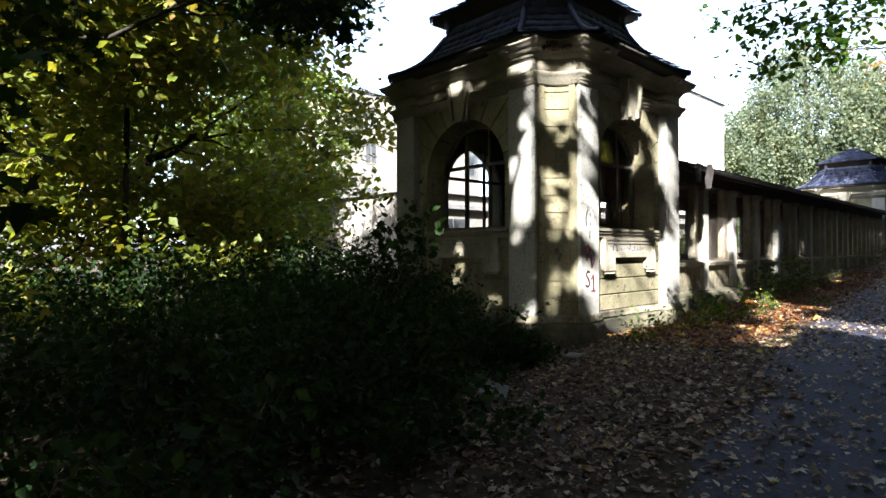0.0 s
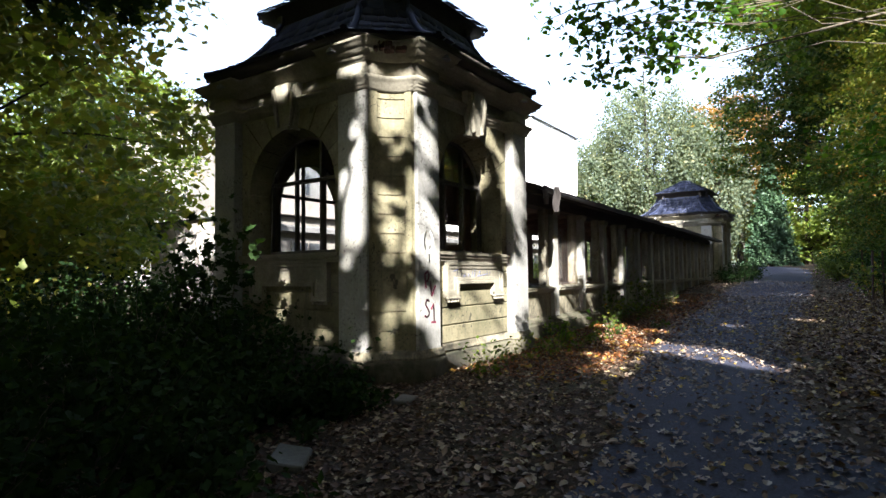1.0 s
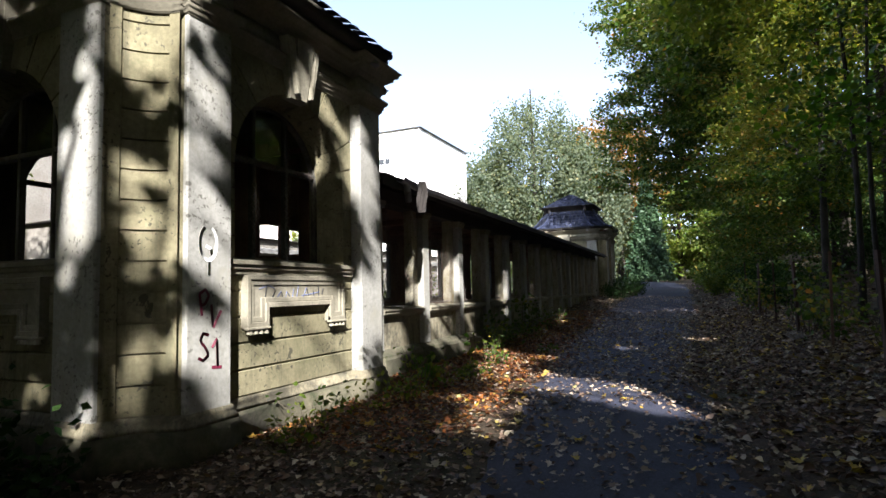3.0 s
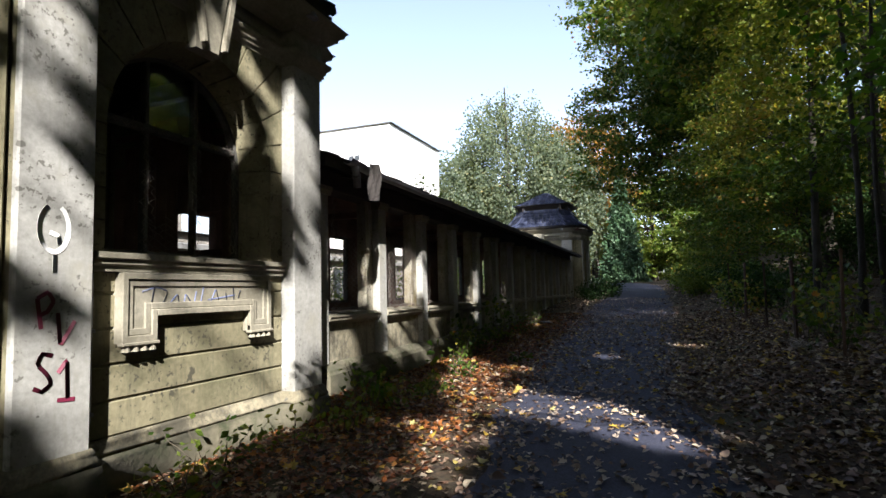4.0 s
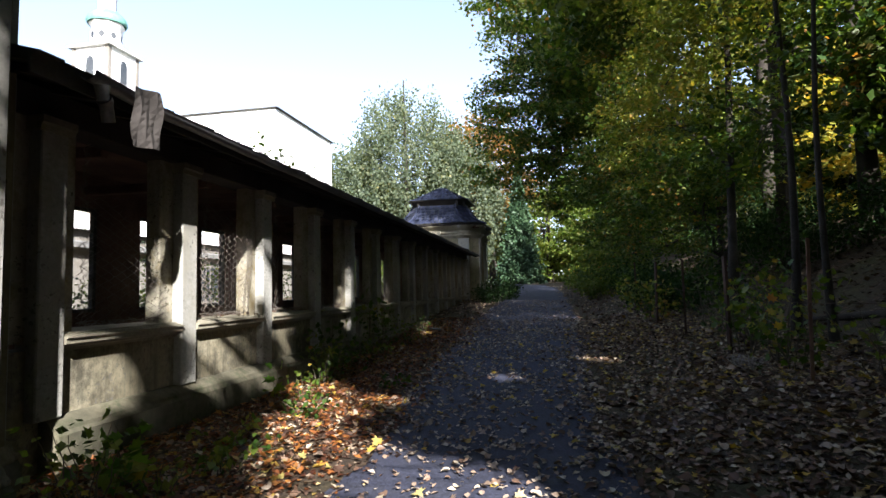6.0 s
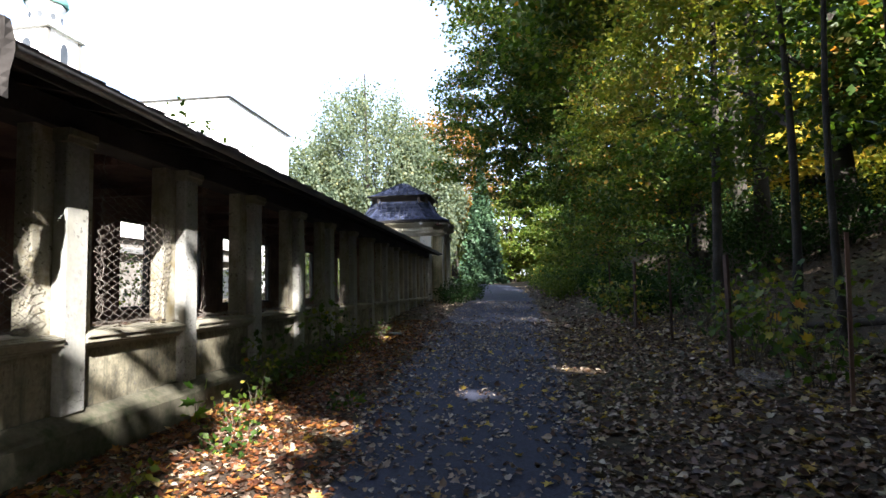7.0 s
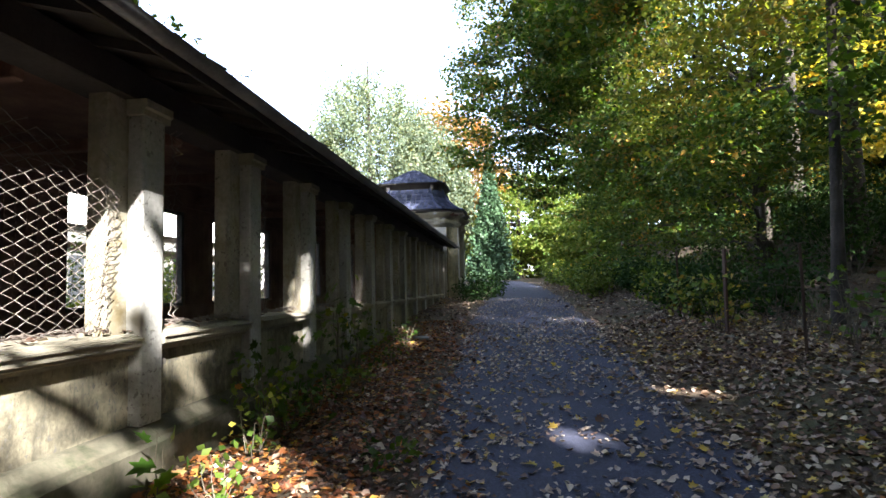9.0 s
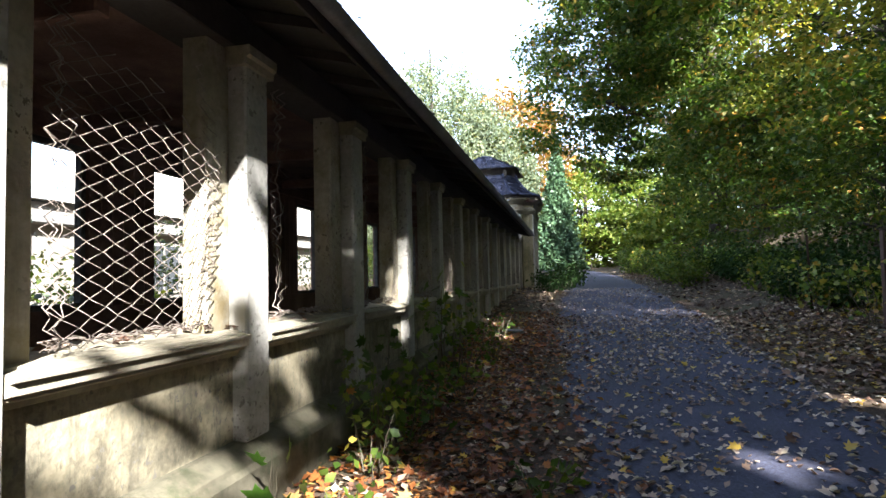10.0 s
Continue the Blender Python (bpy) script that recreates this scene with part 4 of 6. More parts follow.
TORN = {1: [(0, 2.95), (0.5, 2.9), (0.8, 2.75), (1.2, 2.6), (1.45, 2.45)], 2: [(0, 1.6), (0.4, 1.6), (0.9, 2.0), (1.1, 2.55), (1.45, 2.7)],
        0: [(0, 2.9), (0.6, 2.7), (1.0, 1.9), (1.45, 1.6)], 3: [(0, 1.6), (1.0, 1.9), (1.45, 2.8)], 4: [(0, 2.4), (0.6, 1.7), (1.45, 2.5)],
        5: [(0, 2.7), (1.45, 2.6)], 6: [(0, 1.6), (1.45, 2.7)]}
for k in range(0, 9):
    a, b = post_u[k] + 0.36, post_u[k + 1] - 0.36
    net = local(new("chain_link_mesh"))
    tagged(net, "torn rusty chain-link mesh in an opening of the covered walk", "wire mesh", "torn wire meshes in the openings")
    if k in TORN:
        woven = chain_link(a, b, 1.6, [(a + t, z) for t, z in TORN[k]], 0.07, seed=k)
        first = 0
        for v, f in zip(woven.v, woven.f):
            part("wire", mesh_np("wire", v, f - first, WIRE), WIRE, net)
            first += len(v)
    part("frayed_edge", mesh_rim(a + 0.06, 1.6, 3.3, 0.085, k).mesh("frayed_edge", WIRE), WIRE, net)
    strip = chain_link(b - 0.08, b + 0.1, 1.6, [(b - 0.08, 3.2), (b + 0.1, 3.32)], 0.085, 0.07, seed=40 + k)
    part("hanging_strip", strip.mesh("hanging_strip", WIRE), WIRE, net)
    # lower ends sit in a frayed roll on the sill
    roll = Soup()
    r = np.random.default_rng(70 + k)
    for q in range(5):
        pts = [(u, 0.06 + 0.12 * r.random(), 1.6 + 0.05 * r.random()) for u in np.arange(a + 0.03, b - 0.03, 0.05)]
        roll.add(*tube_np(pts, 0.0034, 3))
    part("frayed_roll", roll.mesh("frayed_roll", WIRE), WIRE, net)
net = new("chain_link_mesh")
net.matrix_world = Matrix.Translation((9.415, 7.215, 0))
tagged(net, "torn wire mesh hanging in the pavilion's arched window", "wire mesh", "torn wire meshes in the openings")
yw = -H + REC + 0.34
for q, (u, za, zb) in enumerate(((0.29, 2.26, 3.7), (0.78, 2.26, 3.4), (-0.29, 2.26, 3.4), (0.83, 2.3, 3.3))):
    part("frayed_edge", mesh_rim(u, za, zb, yw, 90 + q).mesh("frayed_edge", WIRE), WIRE, net)
soup = Soup()
r = np.random.default_rng(97)
for q in range(3):
    soup.add(*tube_np([(u, yw + 0.01 * r.standard_normal(), 3.4 + 0.025 * (q - 1) + 0.022 * (1 if k % 2 else -1)) for k, u in enumerate(np.arange(-0.8, 0.8, 0.045))], 0.0034, 3))
part("frayed_edge", soup.mesh("frayed_edge", WIRE), WIRE, net)
woven = chain_link(-0.26, 0.27, 2.24, [(-0.26, 2.5), (0.0, 2.62), (0.27, 2.4)], yw + 0.02, 0.06, seed=3)
part("torn_sheet", woven.mesh("torn_sheet", WIRE), WIRE, net)
# ---- buildings behind ----
def house(name, lo, hi, mat, label, category, windows=(), roof=None):
    """A plain rendered block with recessed windows; windows: (face, along, z, width, height)."""
    h = root(name, (lo[0], lo[1], 0), label, category)
    sx, sy = hi[0] - lo[0], hi[1] - lo[1]
    part("wall", box((0, 0, lo[2]), (sx, sy, hi[2]), 0.03), mat, h)
    part("roof", box((-0.2, -0.2, hi[2]), (sx + 0.2, sy + 0.2, hi[2] + 0.055), 0.02), roof or ROOFFELT, h)
    for face, s, z, w, t in windows:
        if face == "w":
            wd = part("window", box((-0.05, s - w / 2 - 0.12, z - 0.12), (0.1, s + w / 2 + 0.12, z + t + 0.12), 0.02), mat, h)
            part("pane", box((-0.06, s - w / 2, z), (-0.052, s + w / 2, z + t)), DARKIN, wd)
            part("glazing_bar", box((-0.08, s - 0.03, z), (-0.055, s + 0.03, z + t)), mat, wd)
        else:
            wd = part("window", box((s - w / 2 - 0.12, -0.05, z - 0.12), (s + w / 2 + 0.12, 0.1, z + t + 0.12), 0.02), mat, h)
            part("pane", box((s - w / 2, -0.06, z), (s + w / 2, -0.052, z + t)), DARKIN, wd)
            part("glazing_bar", box((s - 0.03, -0.08, z), (s + 0.03, -0.055, z + t)), mat, wd)
    return h


house("white_building", (45, 20.8, 0), (55.2, 32, 15.1), WHITEWALL, "tall plain white rendered building with a flat roof", "building",
      [("w", 3.2, 12.4, 1.0, 0.45), ("w", 7.5, 12.4, 1.0, 0.45)], CONCRETE)
house("cream_villa", (29.2, 45, -1), (48, 60, 17), HOUSE, "tall cream rendered villa with framed windows behind trees", "building",
      [("s", 3.6 + 4.6 * k, z, 1.15, t) for k in range(4) for z, t in ((1.0, 2.2), (5.8, 2.1), (10.3, 2.1))])
low = house("low_building", (16, 19, 0), (44, 27, 4.4), HOUSE, "long low grey-white building across the courtyard", "building",
            [("s", 2.5 + 3.2 * k, 1.6, 1.6, 1.7) for k in range(8)])
part("cornice", box((-0.2, -0.3, 3.7), (28.2, 0.0, 4.0), 0.05), CONCRETE, low)

tower = root("church_tower", (54.7, 43.6, 0.3), "white baroque church tower with a green copper dome", "tower")
tower.scale = (0.78, 0.78, 1.0)
part("shaft", box((-2.5, -2.5, 0), (2.5, 2.5, 25.2), 0.1), WHITEWALL, tower)
for z, w in ((20.4, 2.75), (25.0, 2.95)):
    part("cornice", box((-w, -w, z), (w, w, z + 0.22), 0.06), WHITEWALL, tower)
for sx in (-1, 1):
    for sy in (-1, 1):
        part("corner_pilaster", box((sx * 2.3 - 0.28, sy * 2.3 - 0.28, 20.6), (sx * 2.3 + 0.28, sy * 2.3 + 0.28, 25.0), 0.04), HOUSE, tower, "pale yellow corner pilaster")
def turned_part(name, prof, mat, sides, smooth=False, label=""):
    v, f = tube_np([(0, 0, z) for z, r in prof], [r for z, r in prof], sides)
    return part(name, mesh_np(name, v, f, mat, smooth), mat, tower, label)
drum = turned_part("drum", [(25.2, 1.9), (25.5, 1.8), (27.6, 1.75), (27.7, 1.95), (27.9, 2.0)], WHITEWALL, 8)
for k in range(8):
    a = math.pi / 8 + math.pi / 4 * k
    bm = bmesh.new()
    bmesh.ops.create_cone(bm, cap_ends=True, segments=12, radius1=0.32, radius2=0.32, depth=0.1, matrix=Matrix.Rotation(a, 4, "Z") @ Matrix.Translation((1.64, 0, 26.6)) @ Matrix.Rotation(math.pi / 2, 4, "Y"))
    part("round_opening", bm, DARKIN, drum)
turned_part("dome", [(27.9, 2.15), (28.1, 2.3), (28.5, 2.2), (28.9, 1.75), (29.2, 1.3), (29.3, 1.1)], COPPER, 16, True, "green copper dome")
turned_part("lantern", [(29.3, 1.05), (31.2, 1.0), (31.3, 1.2), (31.5, 1.2)], WHITEWALL, 8)
turned_part("spire", [(31.5, 1.25), (31.9, 1.2), (32.6, 0.7), (33.5, 0.3), (36.5, 0.03)], COPPER, 12, True, "green copper spire")
for a in range(4):
    m = Matrix.Rotation(math.pi / 2 * a, 4, "Z")
    ob = part("arched_opening", prism([(-0.55, 21.9), (0.55, 21.9), (0.55, 23.6), (0.4, 24.0), (0, 24.2), (-0.4, 24.0), (-0.55, 23.6)], -2.53, -2.4, "y"), DARKIN, tower)
    ob.matrix_basis = m
# ---- plants ----


def rand_dirs(n, rng, flat=0.6):
    """Leaf frames: along (stem to tip) and up (leaf normal), normals leaning upwards."""
    up = rng.standard_normal((n, 3)) * np.array([1, 1, 0.5]) + np.array([0, 0, flat * 2])
    up /= np.linalg.norm(up, axis=1)[:, None]
    al = rng.standard_normal((n, 3)) - np.array([0, 0, 0.35])
    al -= up * (al * up).sum(1)[:, None]
    al /= np.linalg.norm(al, axis=1)[:, None]
    return al, up


OVAL = (np.array([(0, 0, 0), (0.34, 0.42, 0.07), (0, 0.5, -0.02), (-0.34, 0.42, 0.07), (0, 1.0, 0.03)]), np.array([(0, 1, 2), (0, 2, 3), (2, 1, 4), (2, 4, 3)]))
KITE = (np.array([(0, 0, 0), (0.36, 0.45, 0.05), (0, 1.0, 0), (-0.36, 0.45, 0.05)]), np.array([(0, 1, 2), (0, 2, 3)]))


def maple_shape():
    pts = [(0, 0), (0.32, 0.0), (0.22, 0.18), (0.55, 0.3), (0.36, 0.45), (0.52, 0.78), (0.2, 0.66), (0, 1.05)]
    ring = pts + [(-x, y) for x, y in pts[-2:0:-1]]
    v = [(0, 0.42, 0.0)] + [(x, y, 0.10 * abs(x) * 2 - 0.05 * (y > 0.9)) for x, y in ring]
    n = len(ring)
    return np.array(v), np.array([(0, 1 + k, 1 + (k + 1) % n) for k in range(n)])


MAPLE = maple_shape()


def round_leaf():
    """A broad lime leaf: heart-shaped base, drip tip, folded a little along the midrib."""
    half = [(0.16, -0.05), (0.36, 0.1), (0.43, 0.34), (0.34, 0.6), (0.15, 0.82)]
    ring = [(0, 0.02)] + half + [(0, 1.05)] + [(-x, y) for x, y in half[::-1]]
    v = [(0, 0.4, -0.03)] + [(x, y, 0.22 * abs(x) - 0.06 * (y > 0.75)) for x, y in ring]
    n = len(ring)
    return np.array(v), np.array([(0, 1 + k, 1 + (k + 1) % n) for k in range(n)])


LIME = round_leaf()


def leaves_np(centres, sizes, shape, rng, flat=0.6, frames=None):
    al, up = frames if frames is not None else rand_dirs(len(centres), rng, flat)
    side = np.cross(al, up)
    sv, sf = shape
    s = np.asarray(sizes)[:, None, None]
    c = np.asarray(centres)[:, None, :]
    v = c + s * (sv[None, :, 0:1] * side[:, None] + sv[None, :, 1:2] * al[:, None] + sv[None, :, 2:3] * up[:, None])
    f = sf[None] + (np.arange(len(centres)) * len(sv))[:, None, None]
    return v.reshape(-1, 3), f.reshape(-1, sf.shape[1])


def leaf_mesh(name, centres, size, shape, mat, rng, flat=0.6):
    s = size * (0.65 + 0.7 * rng.random(len(centres)))
    v, f = leaves_np(centres, s, shape, rng, flat)
    return mesh_np(name, v, f, mat)


def clumps(lobes, per_lobe, per_clump, spread, rng, shell=0.55, hang=0.32):
    """Leaf centres in clumps spread through lobes (x, y, z, rx, ry, rz), denser near their skin. Also the clump centres."""
    out, mids = [], []
    for x, y, z, rx_, ry_, rz_ in lobes:
        d = rng.standard_normal((per_lobe, 3))
        d /= np.linalg.norm(d, axis=1)[:, None]
        r = shell + (1.05 - shell) * rng.random(per_lobe) ** 0.6
        c = np.array([x, y, z]) + d * r[:, None] * np.array([rx_, ry_, rz_])
        mids.append(c)
        n = rng.poisson(per_clump, per_lobe)
        idx = np.repeat(np.arange(per_lobe), n)
        out.append(c[idx] + rng.standard_normal((len(idx), 3)) * spread * np.array([1, 1, hang]))
    return np.concatenate(out), np.concatenate(mids)


def limb(a, b, r0, r1, rng, sag=0.1, n=6, sides=6):
    a, b = np.asarray(a, float), np.asarray(b, float)
    t = np.linspace(0, 1, n)[:, None]
    L = np.linalg.norm(b - a)
    p = a + (b - a) * t + np.array([0, 0, 1]) * (t * (1 - t)) * L * sag * 2
    p[1:-1] += rng.standard_normal((n - 2, 3)) * L * 0.02
    return tube_np(p, np.linspace(r0, r1, n), sides)


def tree(name, at, height, trunk_r, lobes, mat, label, category="tree", per_lobe=60, per_clump=28, spread=0.35, leaf=0.11, shape=KITE, seed=0,
         lean=(0, 0), limbs=24, bark=None, group="", keep=None, shell=0.55, flat=0.6, hang=0.32):
    """A tapered trunk, limbs reaching to the leaf clumps, and a crown of single leaves with gaps."""
    rng = np.random.default_rng(seed)
    bark = bark or BARK
    x, y = at
    z0 = float(gz(x, y))
    t = root(name, (x, y, z0 - 0.05), label, category, group)
    n = 9
    s = np.linspace(0, 1, n)
    p = np.stack([lean[0] * s ** 1.5 + 0.12 * np.sin(s * 5 + seed), lean[1] * s ** 1.5 + 0.1 * np.cos(s * 4 + seed * 2), s * height], 1)
    v, f = tube_np(p, trunk_r * (1 - 0.8 * s) * np.where(s == 0, 1.35, 1.0), 9)
    trunk = part("trunk", mesh_np("trunk", v, f, bark, True), bark, t)
    pos, mids = clumps(lobes, per_lobe, per_clump, spread, rng, shell, hang)
    pos, mids = pos - np.array([x, y, z0]), mids - np.array([x, y, z0])
    if keep is not None:
        k = keep(pos + np.array([x, y, z0]), rng)
        pos = pos[k]
    soup = Soup()
    # one bough to each lobe, twigs from the bough to its clumps
    for q, lobe in enumerate(lobes):
        c = np.array(lobe[:3]) - np.array([x, y, z0])
        h = np.clip(c[2] - 0.55 * np.hypot(c[0], c[1]), 0.12 * height, 0.92 * height) / height
        a = np.array([np.interp(h, s, p[:, k]) for k in range(3)])
        r0 = max(trunk_r * (1 - 0.8 * h) * 0.6, 0.012)
        t8 = np.linspace(0, 1, 8)[:, None]
        bough = a + (c - a) * t8 + np.array([0, 0, 1]) * (t8 * (1 - t8)) * np.linalg.norm(c - a) * 0.22
        bough[1:-1] += rng.standard_normal((6, 3)) * np.linalg.norm(c - a) * 0.025
        soup.add(*tube_np(bough, np.linspace(r0, r0 * 0.35, 8), 6))
        for w in range(limbs // len(lobes) + 1):
            m = mids[q * per_lobe + rng.integers(per_lobe)]
            st = bough[rng.integers(3, 8)]
            soup.add(*limb(st, m, r0 * 0.28, 0.004, rng, 0.1, 6, 5))
    tagged(part("branchwork", soup.mesh("branchwork", bark, True), bark, t), kind="stuff")
    tagged(part("crown", leaf_mesh("crown", pos, leaf, shape, mat, rng, flat), mat, t), kind="stuff")
    return t


def bush(name, at, size, mat, label, leaf=0.09, n=900, shape=OVAL, seed=0, category="shrub", group="", stems=9, drop=0.0):
    """Thin stems from the ground with leaves along them."""
    rng = np.random.default_rng(seed)
    x, y = at
    z0 = float(gz(x, y))
    b = root(name, (x, y, z0 - 0.03), label, category, group)
    rx_, ry_, h = size
    soup, pos = Soup(), []
    for k in range(stems):
        e = np.array([rng.uniform(-rx_, rx_), rng.uniform(-ry_, ry_), h * rng.uniform(0.6, 1.05)])
        base = np.array([e[0] * 0.25, e[1] * 0.25, 0])
        soup.add(*limb(base, e, 0.004 + 0.005 * h, 0.002, rng, 0.08, 6, 5))
        m = max(4, n // stems)
        tt = rng.random(m) ** 0.7 * 0.9 + 0.12
        q = base + (e - base) * tt[:, None] + np.array([0, 0, 1]) * (tt * (1 - tt))[:, None] * np.linalg.norm(e) * 0.16
        pos.append(q + rng.standard_normal((m, 3)) * np.array([0.2, 0.2, 0.12]) * min(1.0, h))
    tagged(part("stemwork", soup.mesh("stemwork", TWIG, True), TWIG, b), kind="stuff")
    pos = np.concatenate(pos)
    pos = pos[pos[:, 2] > 0.02]
    tagged(part("foliage", leaf_mesh("foliage", pos, leaf, shape, mat, rng, 0.5), mat, b), kind="stuff")
    return b


# gaps in the crowns: where the sun reaches walls and path (plane, two coordinates, two radii)
GAPS = [("wall", 15.2, -1.9, 2.4, 1.0), ("wall", 21.1, 2.4, 0.3, 0.5), ("wall", 24.6, 1.2, 0.4, 0.5), ("wall", 18.2, 2.5, 0.5, 0.4),
        ("corner", 7.1, 3.0, 0.4, 2.0), ("corner", 7.95, 2.7, 0.35, 2.0),
        ("front", 8.1, 2.4, 0.2, 0.7), ("front", 8.05, 1.3, 0.25, 0.6), ("front", 8.1, 3.8, 0.15, 0.45), ("front", 7.75, 4.75, 0.6, 0.25), ("front", 9.6, 1.35, 1.75, 1.1), ("front", 9.45, 4.5, 0.5, 0.4),
        ("front", 10.35, 3.9, 0.35, 0.45), ("front", 10.87, 3.8, 0.26, 0.85), ("gallery", 10.85, 1.6, 0.4, 0.9),
        ("post", 12.08, 2.2, 0.25, 0.55), ("post", 13.93, 2.2, 0.25, 0.6), ("post", 15.77, 2.2, 0.3, 0.65), ("post", 13.55, 2.2, 0.2, 0.5), ("post", 15.4, 2.2, 0.25, 0.55), ("post", 14.8, 2.1, 0.7, 0.6), ("post", 14.6, 2.45, 1.1, 0.5), ("post", 17.62, 2.15, 0.1, 0.35), ("post", 19.45, 2.2, 0.06, 0.25),
        ("gallery", 12.9, 1.3, 1.9, 1.1), ("gallery", 15.0, 1.3, 1.7, 1.0), ("gallery", 16.9, 1.4, 0.6, 0.3), ("gallery", 14.4, 2.2, 2.2, 0.5),
        ("leftclear", 5.75, 2.9, 0.25, 1.0), ("leftclear", 6.12, 2.7, 0.1, 0.6), ("leftclear", 5.8, 4.75, 0.35, 0.2), ("left", 5.8, 1.1, 0.3, 0.3), ("left", 7.3, 1.85, 0.25, 0.2),
        ("left", 5.6, 4.4, 0.35, 0.6), ("left", 5.7, 1.1, 0.3, 0.5), ("left", 6.5, 1.1, 0.2, 0.2), ("left", 7.4, 1.2, 0.15, 0.15), ("left", 7.4, 4.8, 0.7, 0.2),
        ("ground", 12.8, 3.2, 0.6, 0.35), ("ground", 12.3, 2.6, 1.1, 0.6), ("ground", 11.9, 1.95, 1.1, 0.6), ("ground", 11.4, 1.35, 0.9, 0.5), ("ground", 10.9, 0.9, 0.4, 0.3), ("ground", 14.2, 4.4, 1.0, 0.35), ("ground", 15.3, 3.7, 0.4, 0.2), ("ground", 17.0, 2.4, 0.7, 0.24), ("ground", 16.1, 5.0, 1.0, 0.4), ("ground", 15.7, 4.7, 1.1, 0.4),
        ("ground", 18.9, 0.75, 0.45, 0.14), ("ground", 23.3, 5.2, 0.5, 0.2), ("ground", 19.2, 1.2, 0.6, 0.1), ("ground", 11.2, 4.1, 0.4, 0.2),
        ("grove", -6.0, 10.5, 6.0, 5.0), ("grove", -3.0, 6.5, 5.0, 5.5), ("grove", 2.8, 6.0, 5.0, 5.0), ("grove", -1, 3, 2.5, 0.8), ("wood", 20, 9.5, 5.5, 4.0), ("wood", 31, 10.5, 7.0, 4.5), ("wood", 25, 14, 6.0, 3.0), ("wood", 38, 10, 5.0, 5.0), ("ground", 50, 4, 9, 4), ("ground", 27, 2.6, 0.8, 0.2)]


def shade(p, rng):
    """Which leaves stay, so that the gaps open as dapples."""
    s = np.array(SUN)
    c, n = s[:2] / np.hypot(s[0], s[1])
    keep = np.ones(len(p), bool)
    for plane, a, b, ra, rb in GAPS:
        if plane in ("wall", "front", "corner", "gallery", "post"):
            at, pad = {"wall": (5.2, 0.3), "front": (4.98, 0.2), "corner": (4.98, 0.2), "gallery": (5.65, 0.25), "post": (5.62, 0.2)}[plane]
            q = p - s * ((p[:, 1] - at) / s[1])[:, None]
            u, w, front = q[:, 0], q[:, 2], p[:, 1] < at - 0.2
            d = ((u - a) / (ra + pad)) ** 2 + ((w - b) / (rb + pad)) ** 2
        elif plane in ("left", "leftclear"):
            q = p - s * ((p[:, 0] - 7.3) / s[0])[:, None]
            u, w, front = q[:, 1], q[:, 2], p[:, 0] < 7.0
            d = ((u - a) / (ra + 0.2)) ** 2 + ((w - b) / (rb + 0.2)) ** 2
        elif plane in ("grove", "wood"):
            at = 9.0 if plane == "grove" else -3.0
            q = p - s * ((p[:, 1] - at) / s[1])[:, None]
            u, w, front = q[:, 0], q[:, 2], p[:, 1] < at - 0.6
            d = ((u - a) / ra) ** 2 + ((w - b) / rb) ** 2
        else:
            q = p - s * ((p[:, 2] - 0.45) / s[2])[:, None]
            u, w, front = (q[:, 0] - a) * c + (q[:, 1] - b) * n, -(q[:, 0] - a) * n + (q[:, 1] - b) * c, np.ones(len(p), bool)
            d = (u / (ra + 0.2)) ** 2 + (w / (rb + 0.18)) ** 2
        blot = np.sin(u * 4.2 + w * 1.6 + 2.1 * np.sin(w * 2.6)) * np.sin(w * 5.2 - u * 1.5 + 1.7 * np.sin(u * 2.3)) + 0.5 * np.sin(u * 7 + 2 * np.sin(w * 5)) * np.sin(w * 6.5 + u * 3)
        drop = front & (d < 1.0 + 0.3 * blot) & ((blot > {"gallery": -0.5, "corner": -0.8}.get(plane, -0.95)) | (plane in ("front", "post", "leftclear")))
        keep &= ~drop
    return keep


# woods beside the path
tree("beech_tree", (40, -2.5), 19, 0.42, [(40, 0, 14, 6.5, 6.0, 4.5), (38, 2.5, 9.5, 4.5, 3.5, 3.0), (43, -2, 9, 5, 5, 4), (37, -3, 6.5, 4, 4, 3), (40, 1.0, 18, 4, 5, 3), (40, 1.5, 13, 3.6, 3.6, 3.0), (36.5, -0.8, 12.0, 3.0, 2.8, 2.6), (41, -1.5, 15.5, 4, 4, 3)], L_BEECH,
     "tall spreading beech with green and russet autumn leaves", per_lobe=80, per_clump=130, spread=0.45, leaf=0.19, hang=0.24, shell=0.35, seed=1, limbs=60)
tree("hornbeam_tree", (29, -4.2), 13, 0.2, [(29, -2.5, 8.5, 3.8, 3.4, 3.6), (31, -1.6, 6.4, 3.0, 2.4, 1.8)], L_BEECH,
     "slender hornbeam leaning over the path, green turning russet", per_lobe=60, per_clump=140, spread=0.36, leaf=0.15, hang=0.22, shell=0.3, seed=2, limbs=40, keep=None)
tree("hornbeam_tree", (21.4, -2.3), 11, 0.105, [(21.8, -2.0, 7.6, 2.8, 1.9, 2.4), (20.4, -1.8, 8.6, 2.6, 2.0, 1.8), (25, -1.7, 6.5, 2.6, 1.8, 2.0)], L_LIT,
     "young hornbeam with thin trunk and pale green leaves", per_lobe=44, per_clump=120, spread=0.36, leaf=0.12, hang=0.2, shell=0.25, shape=OVAL, seed=3, limbs=44, keep=None)
